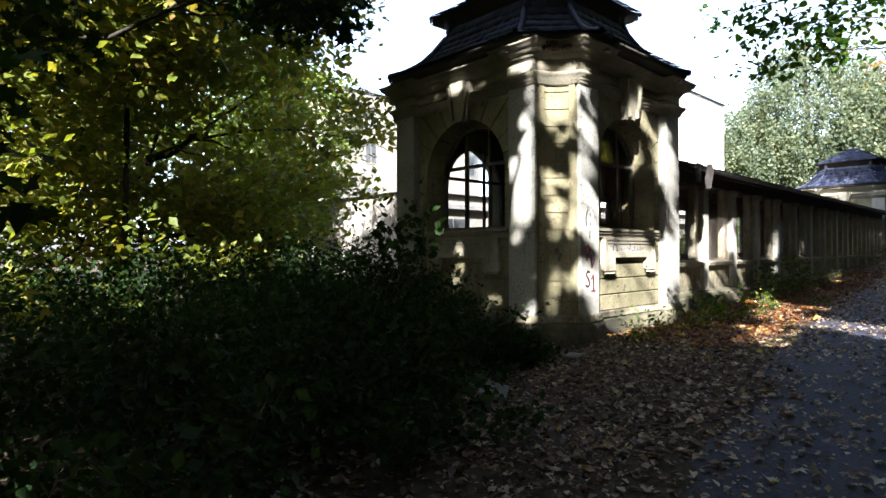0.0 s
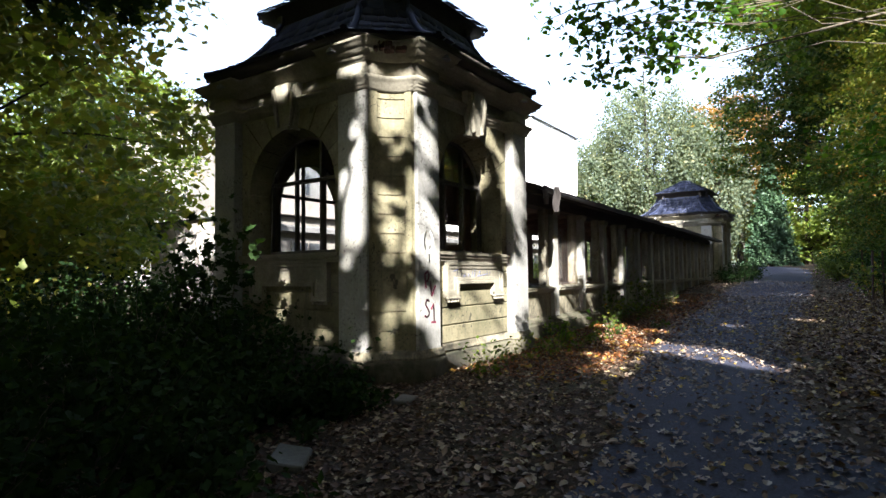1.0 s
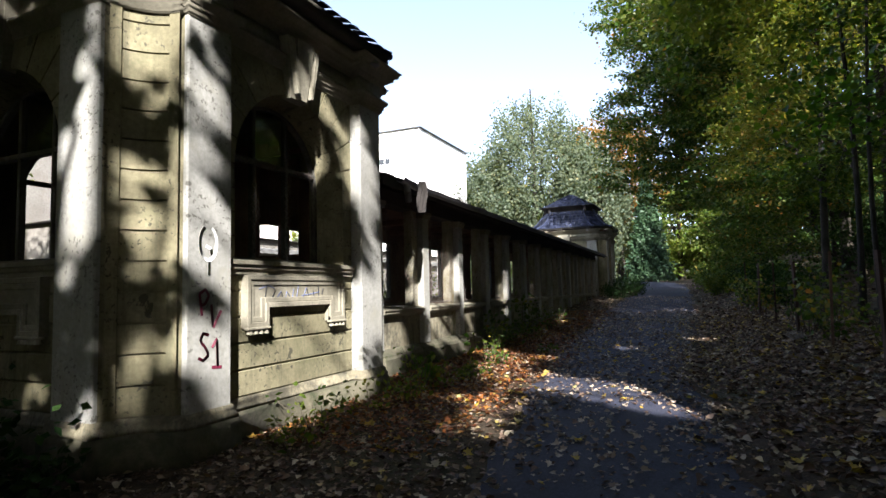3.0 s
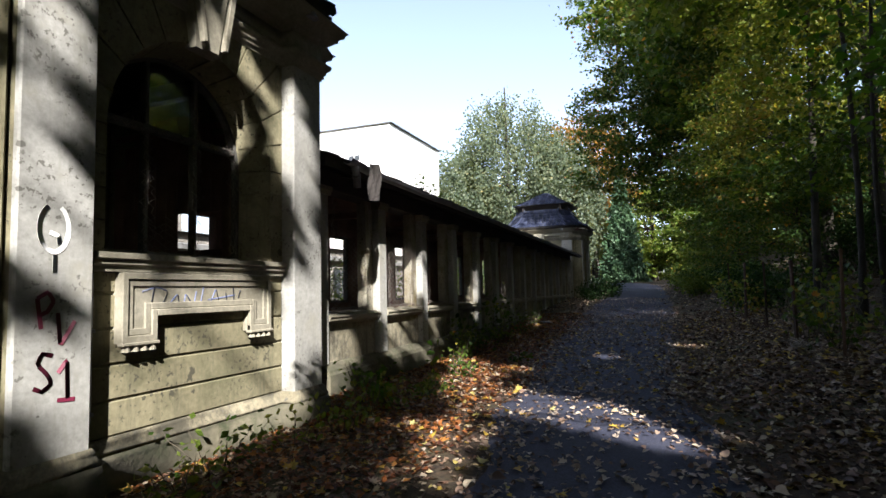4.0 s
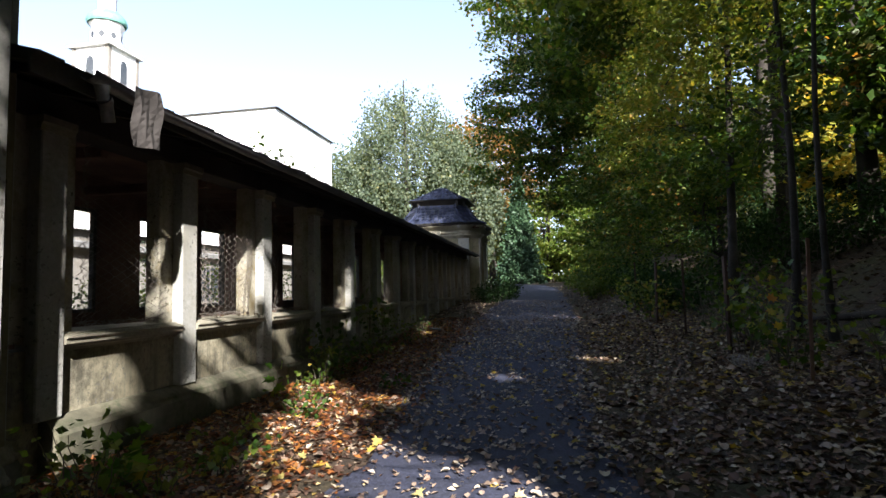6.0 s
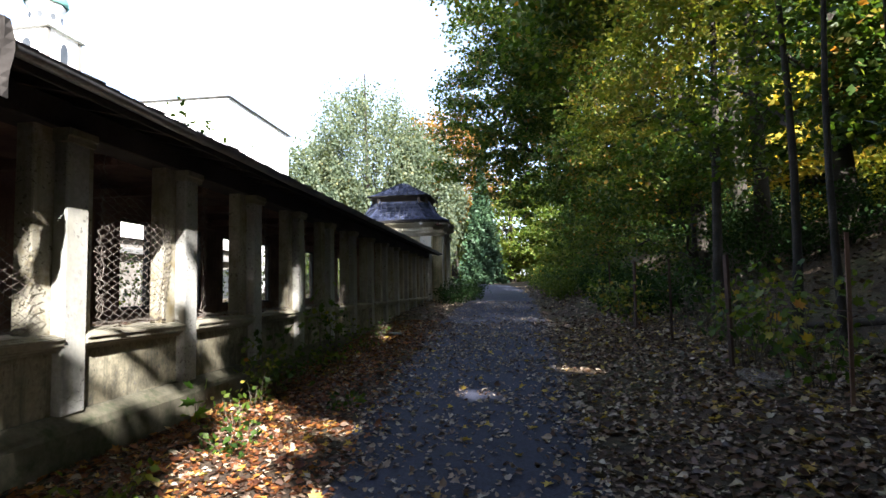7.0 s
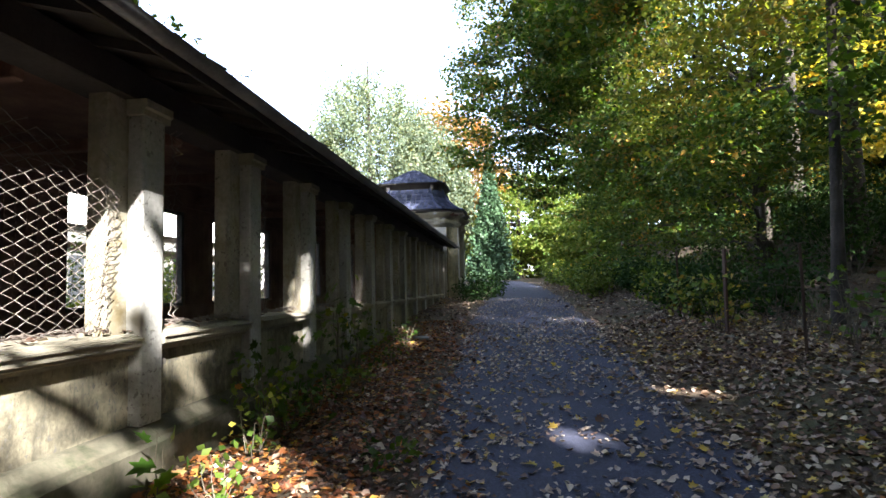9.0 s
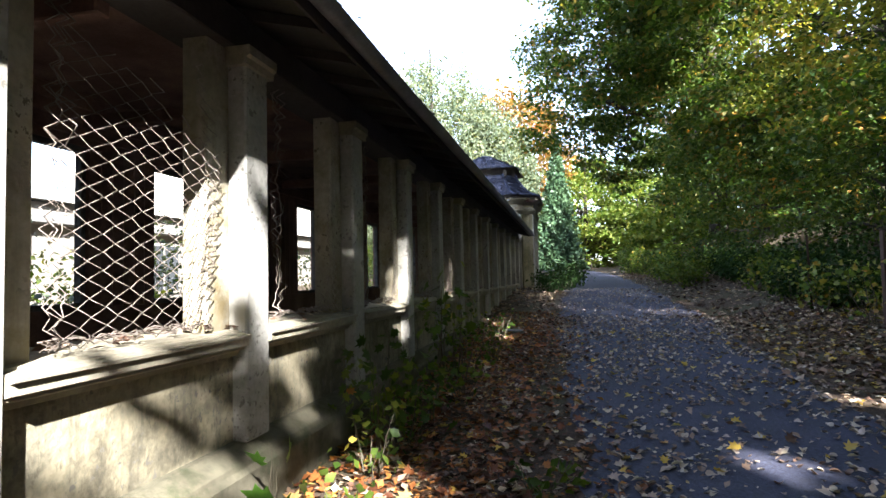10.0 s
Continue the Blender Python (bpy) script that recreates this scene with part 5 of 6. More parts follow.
tree("maple_tree", (18.3, -2.2), 10, 0.07, [(19.0, -2.8, 7.4, 2.4, 2.2, 2.0), (19.5, -2.4, 4.9, 1.8, 1.3, 1.0)], L_MAPLE,
     "young maple with thin pale trunk among the woods", per_lobe=24, per_clump=62, spread=0.45, leaf=0.13, hang=0.15, shell=0.3, shape=OVAL, seed=4, limbs=34, keep=None)
tree("maple_tree", (17.2, -2.4), 9.5, 0.055, [(17.6, -3.0, 7.6, 2.2, 2.0, 1.8)], L_MAPLE,
     "thin-stemmed young maple beside the fence", per_lobe=14, per_clump=60, spread=0.45, leaf=0.13, hang=0.15, shell=0.3, shape=OVAL, seed=6, limbs=24, keep=None)
tree("maple_tree", (17.4, -3.4), 12, 0.13, [(15.6, -3.6, 8.5, 3.2, 2.4, 2.4), (14, -3.0, 7.0, 2.6, 2.0, 1.5)], L_MAPLE,
     "maple with a bent trunk on the bank", per_lobe=26, per_clump=66, spread=0.48, leaf=0.14, hang=0.15, shell=0.3, shape=OVAL, seed=5, lean=(-2.6, 0.4), limbs=34, keep=None)
tree("hornbeam_tree", (27.2, -3.4), 7, 0.09, [(28, -2.8, 4.2, 3.2, 2.4, 2.0), (24.2, -2.0, 4.6, 2.2, 1.5, 1.0), (31.5, -1.6, 3.8, 2.6, 1.8, 1.6)], L_BEECH,
     "young hornbeam under the taller trees, green turning russet", per_lobe=52, per_clump=90, spread=0.45, leaf=0.12, hang=0.13, shell=0.25, shape=OVAL, seed=64, limbs=36)
WOODS = [(6, -5.8, 19, 0.24), (11.5, -6.4, 19, 0.24), (16.5, -7.0, 20, 0.26), (22, -6.0, 22, 0.24), (27, -7.5, 23, 0.26), (33, -7, 22, 0.3), (46, -6, 19, 0.35), (38, -13, 19, 0.3), (55, -6, 17, 0.3)]
for q, (x, y, h, r) in enumerate(WOODS):
    lobes = [(x, y + 0.8, h * 0.78, 4.6, 4.4, 3.8), (x + 0.5, y + 0.6, h * 0.52, 3.8, 3.4, 2.6)]
    if 2 <= q < 6:
        lobes = [(x, y + 0.4, h * 0.84, 4.0, 3.4, 3.0), (x + 2.4, y - 0.6, h * 0.6, 2.6, 2.0, 1.8)]
        # extra lobe towards the path, added to shade the far end of the walk
        lobes += [(x + 1.5, -0.6, 11.9, 4.2, 1.9, 1.8)]
    if q == 4:
        # thin lobe beside the trunk, added to keep the sun off it
        lobes += [(x - 0.9, y - 0.5, 7.9, 0.35, 0.3, 2.2)]
    # lobes added over the path to keep skylight off it
    if q < 2 or q == 5:
        lobes += [(x, y + 3.0, h * 0.68, 3.8, 3.0, 2.4), (x + 2.0, 0.9, h * 0.72, 4.6, 3.4, 2.0)]
    tree("wood_tree", (x, y), h, r, lobes, (L_MAPLE, L_HORN, L_MAPLE, L_HORN, L_BEECH, L_BEECH, L_HORN, L_BEECH, L_MAPLE)[q],
         "dark-trunked woodland tree with green and yellow leaves", per_lobe=150 if q < 2 else 105, per_clump=46, spread=0.5, leaf=0.29 if q < 2 else 0.26, hang=0.2, seed=20 + q, limbs=22, group="trees of the wood", keep=shade)
for q, (x, y, h, m, w) in enumerate(((37, -11.5, 13, L_YELLOW, "yellow"), (31, -14, 12, L_MIX, "yellow-green"), (25, -15.5, 12, L_YELLOW, "yellow"), (43, -13, 13, L_MIX, "yellow-green"), (20, -15, 10, L_HORN, "green"), (34, -19, 14, L_HORN, "green"), (27, -21, 14, L_HORN, "green"))):
    tree("maple_tree", (x, y), h, 0.16, [(x, y, h * 0.62, 3.4, 3.0, h * 0.36), (x + 1, y + 1.5, h * 0.32, 3.0, 2.4, 2.0)], m, "sunlit " + w + " maple in a clearing of the wood", per_lobe=140, per_clump=50, spread=0.5, leaf=0.27, hang=0.2, seed=500 + q, limbs=24,
         group="sunlit maples in the clearing")
# the last two lobes hang above the view, added to shade the left wall
tree("maple_tree", (2.6, 10.6), 13, 0.06, [(2.8, 10.6, 9, 2.4, 2.2, 3.0), (2.2, 9.6, 5.6, 1.8, 1.6, 1.4), (3.0, 8.6, 10.4, 1.9, 1.7, 3.2), (1.4, 7.6, 9.6, 1.8, 1.7, 2.6)], L_LIT, "maple beside the pavilion in half shade", per_lobe=120, per_clump=50, spread=0.4, leaf=0.18, shape=OVAL, seed=63, limbs=30)
tree("lime_tree", (25.5, -4.6), 21, 0.2, [(28.6, 0.0, 14.2, 3.8, 3.0, 2.6), (25.5, -4.6, 12, 3.0, 2.6, 2.4)], L_HORN, "tall slender lime in the wood", per_lobe=110, per_clump=46, spread=0.45, leaf=0.24, seed=61, limbs=26)
# stands out of view to the left, added to shade the shrubs
tree("lime_tree", (-0.8, 8.6), 15, 0.2, [(-0.4, 7.6, 9.6, 3.0, 2.8, 2.0), (-2.5, 6.0, 9.0, 2.8, 2.4, 2.0)], L_HORN, "unseen lime added to shade the shrubs beside the pavilion", per_lobe=150, per_clump=46, spread=0.45, leaf=0.26, seed=62, limbs=26, keep=shade)
for q in range(13):
    x, y, h = -4 + 5.4 * q, -13 + 1.6 * math.sin(q * 2.4), 15 + 2 * math.cos(q * 1.7)
    if 3 < q < 8:
        y, h = -19.0, 9.0
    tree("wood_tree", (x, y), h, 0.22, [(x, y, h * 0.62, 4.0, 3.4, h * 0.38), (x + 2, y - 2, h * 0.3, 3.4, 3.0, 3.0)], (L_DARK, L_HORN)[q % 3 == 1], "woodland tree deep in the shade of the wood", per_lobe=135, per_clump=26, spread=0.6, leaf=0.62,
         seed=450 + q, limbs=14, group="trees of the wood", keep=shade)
# unseen crowns over the first part of the path, added to shade and dapple it
OVER = [(-2.5, -8.0, 19, 0.3), (-8.5, -3.5, 19, 0.3), (-2.2, 2.9, 17, 0.25), (0.5, -10, 20, 0.3), (-12, -9, 20, 0.3), (-13, 2, 17, 0.3), (-4.5, -0.5, 17, 0.25), (1.5, -4.5, 19, 0.25)]
for q, (x, y, h, r) in enumerate(OVER):
    tree("lime_tree", (x, y), h, r, [(x, y + 1.0, h * 0.76, 4.6, 4.4, 3.6), (x + 0.6, y + 1.6, h * 0.56, 3.8, 3.4, 2.4), (x + 2.5, y + 1.0, h * 0.68, 3.6, 3.6, 2.4)], L_HORN,
         "unseen lime added to shade the path and walls", per_lobe=150, per_clump=46, spread=0.5, leaf=0.33, seed=50 + q, limbs=22, group="limes beside the path", keep=shade)
tree("lime_tree", (8.6, -4.2), 9, 0.035, [(6.6, 1.6, 3.9, 0.6, 0.5, 0.35), (7.2, 1.1, 4.4, 0.7, 0.6, 0.4), (6.4, 2.0, 4.4, 0.6, 0.6, 0.35), (9.5, -0.25, 3.35, 0.6, 0.45, 0.4), (8.5, -1.0, 4.4, 0.9, 0.7, 0.5), (8.6, -1.9, 5.2, 1.5, 1.2, 0.9)], L_NEAR,
     "lime branches with broad green leaves hanging over the path", per_lobe=24, per_clump=15, spread=0.16, leaf=0.062, shape=LIME, seed=33, limbs=30, shell=0.2, bark=TWIG)

# left of the pavilion
tree("maple_tree", (3.4, 14.5), 14, 0.28, [(3.4, 13.5, 8.5, 4.8, 4.2, 4.4), (4.8, 12.6, 4.4, 4.2, 3.0, 2.6), (0.5, 12.5, 5.5, 3.6, 3.2, 3.4), (5.5, 12, 9.5, 3, 3, 3.2), (2.5, 12.4, 2.0, 4.4, 2.4, 1.6)], L_LIT,
     "broad maple with green and yellowing leaves", per_lobe=190, per_clump=50, spread=0.42, leaf=0.19, shape=OVAL, seed=8, limbs=50)
tree("maple_tree", (-6.5, 16), 12, 0.22, [(-6.0, 15.5, 7, 4.0, 3.6, 3.6), (-5.0, 15, 3.6, 3.2, 2.6, 2.2), (-2.5, 14.5, 3.0, 2.6, 2.2, 2.2)], L_MAPLE,
     "maple with green and a few yellow leaves", per_lobe=150, per_clump=50, spread=0.4, leaf=0.18, shape=OVAL, seed=9, limbs=40)
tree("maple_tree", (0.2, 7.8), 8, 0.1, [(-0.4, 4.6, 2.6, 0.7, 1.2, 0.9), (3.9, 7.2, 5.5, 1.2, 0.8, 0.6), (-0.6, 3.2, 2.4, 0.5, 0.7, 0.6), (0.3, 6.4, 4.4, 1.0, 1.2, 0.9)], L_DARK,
     "young maple with large leaves, their colour darkened for deep shade", per_lobe=55, per_clump=14, spread=0.25, leaf=0.15, shape=MAPLE, seed=34, limbs=30, shell=0.3)
tree("lime_tree", (14.6, 27), 13, 0.25, [(14.6, 27, 8, 3.4, 3.6, 4.2), (13.6, 27.5, 4.5, 3.3, 3, 3.2)], L_HORN, "sunlit pale green tree before the villa", per_lobe=160, per_clump=55, spread=0.45, leaf=0.22, seed=10, limbs=36)
tree("lime_tree", (9.0, 17.5), 8.5, 0.14, [(9.0, 17.5, 5.2, 2.0, 2.0, 3.0), (8.0, 17, 2.8, 2.2, 1.8, 2.0)], L_HORN, "sunlit lime behind the pavilion", per_lobe=110, per_clump=50, spread=0.35, leaf=0.17, seed=65, limbs=30)
tree("lime_tree", (9, 25), 12, 0.25, [(9, 25, 7, 4.6, 4, 4.2)], L_HORN, "sunlit tree in the garden", per_lobe=220, per_clump=55, spread=0.5, leaf=0.24, seed=12, limbs=36)
tree("birch_tree", (66, 17), 22, 0.35, [(66, 17, 14, 6.2, 6.5, 8), (63, 21.5, 9, 5, 5, 6.5), (67, 11.5, 10, 5, 4.5, 7)], L_BIRCH, "tall weeping birch with pale silvery green leaves",
     per_lobe=470, per_clump=54, spread=0.3, leaf=0.29, seed=13, limbs=60, flat=0.1, hang=2.8)
tree("oak_tree", (74, 9), 20, 0.4, [(74, 10, 15, 6, 6, 7)], L_BROWN, "tree with russet autumn leaves", per_lobe=240, per_clump=50, spread=0.6, leaf=0.36, seed=14, limbs=40)
tree("lime_tree", (78, 2.5), 15, 0.35, [(78, 3.5, 9, 5, 5, 6), (76, -4, 8, 6, 5, 7)], L_HORN, "green and yellow tree at the bend of the path", per_lobe=200, per_clump=50, spread=0.6, leaf=0.34, seed=15, limbs=40)
for q, (x, y, h) in enumerate(((85, -12, 17), (95, 0, 18), (92, 14, 17), (80, 26, 16), (100, 28, 20), (70, -14, 18), (60, 42, 14), (-10, 30, 15), (-16, 22, 14), (0, 34, 14), (62, 30, 13), (52, -20, 17), (-20, 8, 15))):
    tree("background_tree", (x, y), h, 0.35, [(x, y, h * 0.55, 6.5, 6.5, h * 0.47)], (L_HORN, L_MAPLE, L_BIRCH)[q % 3], "tree in the distance", per_lobe=180, per_clump=28, spread=0.8, leaf=0.6, seed=70 + q, limbs=20,
         group="trees in the distance")


for q, (x, y) in enumerate(((64, -4.5), (71, -6), (82, 5), (88, 10), (79, -3), (84, -6))):
    tree("background_tree", (x, y), 9, 0.2, [(x, y, 4.6, 4.2, 4.0, 4.4)], (L_HORN, L_MIX)[q % 2], "low sunlit tree beyond the bend of the path", per_lobe=190, per_clump=34, spread=0.5, leaf=0.4, seed=85 + q, limbs=14, group="trees in the distance")
# unseen ring of trees behind the view, added to keep low skylight out
for q, (x, y) in enumerate(((-24, 12), (-26, 4), (-26, -4), (-25, -12), (-22, -20), (-15, -25), (-7, -24), (1, -23), (7, -20), (-16, -14), (-16, 14), (-18, 24))):
    tree("boundary_tree", (x, y), 19, 0.35, [(x, y, 9.5, 5.6, 5.6, 9.0)], L_HORN, "unseen tall leafy tree added to block low skylight", per_lobe=150, per_clump=26, spread=0.9, leaf=0.75, seed=400 + q, limbs=8, group="trees round the park")


for q in range(11):
    x, y = 12 + 7.2 * q, -27.5 - 1.5 * math.sin(q * 1.9)
    tree("boundary_tree", (x, y), 22, 0.35, [(x, y, 10.5, 5.4, 5.0, 10.5), (x + 3.4, y + 1.6, 5.0, 3.6, 3.2, 5.0)], (L_HORN, L_MAPLE)[q % 2], "tall leafy tree closing the wood", per_lobe=120, per_clump=26, spread=0.8, leaf=0.7, seed=430 + q, limbs=8, group="trees round the park")


def fir(at, h, seed):
    rng = np.random.default_rng(seed)
    x, y = at
    z0 = float(gz(x, y))
    t = root("fir_tree", (x, y, z0 - 0.05), "dense dark green conical fir", "tree")
    v, f = tube_np([(0, 0, 0), (0, 0, h * 0.5), (0, 0, h)], [0.22, 0.12, 0.02], 8)
    part("trunk", mesh_np("trunk", v, f, BARK, True), BARK, t)
    n = 15000
    zz = h * (0.06 + 0.94 * rng.random(n) ** 1.4)
    a = rng.random(n) * 2 * np.pi
    rr = (1 - zz / h) * h * 0.19 * (0.45 + 0.6 * rng.random(n)) * (1 + 0.2 * np.sin(a * 7 + zz * 3))
    pos = np.stack([rr * np.cos(a), rr * np.sin(a), zz - 0.25 * rr], 1)
    tagged(part("needle_crown", leaf_mesh("needle_crown", pos, 0.3, KITE, L_FIR, rng, 0.4), L_FIR, t), kind="stuff")


fir((66, 5.3), 12.4, 3)
# ---- undergrowth ----
UG = np.random.default_rng(3)
for q in range(13):
    x = 33 + 1.4 * q
    bush("shrub", (x, float(road_right(x)) - 1.0 - 0.4 * UG.random()), (0.9, 0.7, 0.8 + 0.6 * UG.random()), (L_HORN, L_MAPLE)[q % 2], "bright green shrub at the bend of the path", leaf=0.11, n=900, seed=640 + q, group="shrubs at the bend", stems=12)
for q, (x, y) in enumerate(((22.4, -0.75), (24.0, -0.7), (26.2, -0.8), (28.4, -0.9))):
    bush("maple_seedling", (x, y), (0.6, 0.5, 1.0), L_SAPL, "maple seedling with broad yellow-green leaves", leaf=0.085, n=170, shape=MAPLE, seed=660 + q, category="sapling", group="maple seedlings beside the fence", stems=7)
ROOFPLANTS = [(15.18, 5.39, 0.4, 34), (15.28, 5.36, 0.3, 26), (15.47, 5.32, 0.22, 18), (15.69, 5.33, 0.34, 22), (16.02, 5.36, 0.25, 12), (16.66, 5.31, 0.35, 9), (16.34, 5.31, 0.12, 8)]
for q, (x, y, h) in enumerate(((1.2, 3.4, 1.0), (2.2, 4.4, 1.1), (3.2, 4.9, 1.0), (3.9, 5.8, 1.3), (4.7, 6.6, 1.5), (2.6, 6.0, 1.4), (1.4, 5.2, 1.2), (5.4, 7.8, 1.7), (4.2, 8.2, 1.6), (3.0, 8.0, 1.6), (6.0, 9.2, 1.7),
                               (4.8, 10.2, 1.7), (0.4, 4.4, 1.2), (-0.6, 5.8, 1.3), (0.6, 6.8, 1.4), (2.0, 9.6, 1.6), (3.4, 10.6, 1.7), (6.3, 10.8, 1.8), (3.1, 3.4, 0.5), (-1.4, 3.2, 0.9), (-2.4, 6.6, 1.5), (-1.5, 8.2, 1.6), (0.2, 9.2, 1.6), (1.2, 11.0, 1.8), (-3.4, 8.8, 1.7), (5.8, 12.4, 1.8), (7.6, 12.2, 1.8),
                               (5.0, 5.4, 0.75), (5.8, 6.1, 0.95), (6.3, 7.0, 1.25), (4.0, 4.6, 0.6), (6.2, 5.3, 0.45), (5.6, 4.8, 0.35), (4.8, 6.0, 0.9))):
    bush("shrub", (x, y), (0.85, 0.85, h), L_DARK, "dense green shrub, its leaf colour darkened for deep shade", leaf=0.085, n=1500, seed=100 + q, group="shrubs beside the pavilion", stems=14)
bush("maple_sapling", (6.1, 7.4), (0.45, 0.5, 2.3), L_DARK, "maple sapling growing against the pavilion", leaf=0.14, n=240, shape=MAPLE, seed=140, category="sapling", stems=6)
for q, (x, y, h, m, n) in enumerate(((15.6, -1.25, 0.75, L_MAPLE, 90), (16.3, -1.35, 1.15, L_SAPL, 110), (17.0, -1.1, 1.3, L_MAPLE, 110), (17.6, -1.5, 1.2, L_SAPL, 100), (18.6, -1.5, 1.2, L_MAPLE, 90), (14.4, -1.7, 0.9, L_SAPL, 60),
                                     (19.9, -1.6, 1.1, L_MAPLE, 90), (13.0, -2.0, 0.8, L_SAPL, 60))):
    bush("maple_seedling", (x, y), (0.55, 0.5, h), m, "maple seedling with broad yellow-green leaves beside the fence", leaf=0.092, n=n, shape=MAPLE, seed=150 + q, category="sapling", group="maple seedlings beside the fence", stems=7)
for q in range(24):
    x = 23.0 + q * 0.75
    y = -1.4 - 1.6 * UG.random() + (0.9 if 24 < x < 36 else 0.2)
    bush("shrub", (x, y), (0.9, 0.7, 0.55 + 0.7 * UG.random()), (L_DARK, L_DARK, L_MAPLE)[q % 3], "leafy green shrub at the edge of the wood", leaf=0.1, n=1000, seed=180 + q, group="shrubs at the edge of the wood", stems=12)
# dark filler shrubs that stand in for the shade on the bank
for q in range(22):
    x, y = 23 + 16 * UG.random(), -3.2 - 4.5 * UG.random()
    bush("shrub", (x, y), (0.9, 0.9, 1.0 + 1.4 * UG.random()), L_DARK, "dark shrub added to fill the bank where shade lies", leaf=0.11, n=700, seed=220 + q, group="shrubs on the bank", stems=10)
for q, (x, y, h, n) in enumerate(((8.75, 4.62, 0.35, 60), (9.2, 4.72, 0.45, 70), (10.0, 4.55, 0.4, 70), (11.35, 4.5, 0.65, 110), (11.75, 4.3, 0.35, 90), (12.3, 4.15, 0.3, 90), (13.0, 4.5, 0.25, 60), (14.4, 4.35, 0.25, 80), (15.2, 4.75, 0.35, 60),
                                  (16.35, 5.1, 0.5, 90), (17.0, 5.05, 0.6, 110), (17.7, 5.0, 0.6, 110), (18.7, 4.9, 0.5, 90), (19.5, 5.1, 1.0, 150), (21.0, 4.9, 0.6, 90), (22.5, 5.0, 0.5, 70), (8.3, 4.35, 0.3, 50), (16.0, 3.9, 0.2, 70), (10.6, 4.35, 0.4, 80))):
    bush("nettle_clump", (x, y), (0.38, 0.3, h), L_MAPLE if q % 2 else L_HORN, "clump of green nettles and seedlings at the wall foot", leaf=0.075, n=n, seed=300 + q, category="weeds", group="weeds along the wall foot", stems=8)
for q, (x, y, h, n, leaf) in enumerate(((15.45, 5.35, 0.5, 9, 0.15), (17.1, 5.2, 1.0, 60, 0.1), (16.75, 5.15, 0.75, 36, 0.1), (19.3, 5.25, 1.25, 50, 0.12), (12.0, 4.75, 0.55, 16, 0.13), (11.6, 4.55, 0.4, 14, 0.12))):
    bush("maple_seedling", (x, y), (0.2 + 0.2 * (h > 0.7), 0.12, h), L_NEAR if q in (0, 4, 5) else L_MAPLE, "maple seedling growing at the foot of the low wall", leaf=leaf, n=n, shape=MAPLE, seed=700 + q, category="sapling", group="maple seedlings at the wall foot", stems=2 if q in (0, 4, 5) else 5)
for q, (x, y, h) in enumerate(((34.6, 4.1, 1.0), (35.6, 3.9, 0.9), (33.4, 4.4, 0.8))):
    bush("shrub", (x, y), (0.9, 0.7, h), L_DARK, "low green shrub before the pavilion", leaf=0.1, n=900, seed=330 + q, stems=12)
for q in range(16):
    x = 12.5 + 1.7 * q
    bush("courtyard_shrub", (x, 9.6 + 2.2 * UG.random()), (1.2, 0.9, 1.6 + 0.8 * UG.random()), (L_HORN, L_BIRCH)[q % 2], "sunlit green climber in the courtyard", leaf=0.1, n=900, seed=350 + q, group="shrubs in the courtyard", stems=12)
for q in range(14):
    bush("shrub", (46 + 2.4 * q, 8.5 + 0.55 * q + 2 * UG.random()), (1.6, 1.4, 1.5 + UG.random()), (L_HORN, L_BIRCH)[q % 2], "sunlit green hedge beyond the bend", leaf=0.16, n=700, seed=380 + q, group="hedge beyond the bend", stems=10)

for q, (x, y, h, n) in enumerate(ROOFPLANTS):
    ob = bush("roof_seedling", (x, y), (0.16, 0.12, h), L_MAPLE, "seedling rooted in the moss of the walk's roof", leaf=0.06, n=n, seed=600 + q, category="weeds", group="seedlings on the walk's roof", stems=3)
    ob.location.z = 3.62
# ---- fallen leaves ----
def scatter(name, n, xr, yr, size, mat, rng, keep, shape, label, lift=0.006):
    x, y = rng.uniform(*xr, n), rng.uniform(*yr, n)
    k = keep(x, y, rng)
    x, y = x[k], y[k]
    up = rng.standard_normal((len(x), 3)) * 0.28 + np.array([0, 0, 1.0])
    up /= np.linalg.norm(up, axis=1)[:, None]
    al = rng.standard_normal((len(x), 3))
    al -= up * (al * up).sum(1)[:, None]
    al /= np.linalg.norm(al, axis=1)[:, None]
    pos = np.stack([x, y, road_z(x, y) + lift + 0.012 * rng.random(len(x))], 1)
    s = size * (0.5 + 0.9 * rng.random(len(x)))
    sv = shape[0].copy()
    sv[:, 2] *= 2.2
    v, f = leaves_np(pos, s, (sv, shape[1]), rng, frames=(al, up))
    return tagged(part(name, mesh_np(name, v, f, mat), mat), label, "fallen leaves", kind="stuff")


def patchy(x, y):
    return 0.5 + 0.5 * np.sin(x * 1.9 + 1.3 * np.sin(y * 2.1)) * np.sin(y * 2.7 + 0.9 * np.sin(x * 1.3))


def off_road(x, y, rng):
    a, b = road_right(x), road_left(x)
    d = np.maximum(a - y, y - b)
    return (rng.random(len(x)) < np.clip(0.35 + d * 0.9, 0.12, 1) * (0.6 + 0.4 * patchy(x, y))) & (d > -0.45)


def on_road(x, y, rng):
    a, b = road_right(x), road_left(x)
    return (y > a) & (y < b) & (rng.random(len(x)) < 0.25 + 0.75 * patchy(x, y))


FR = np.random.default_rng(9)
scatter("fallen_leaves", 20000, (3, 17), (-1.2, 5.2), 0.052, L_FALL, FR, off_road, OVAL, "small dry leaves lying thick beside the asphalt", 0.012)
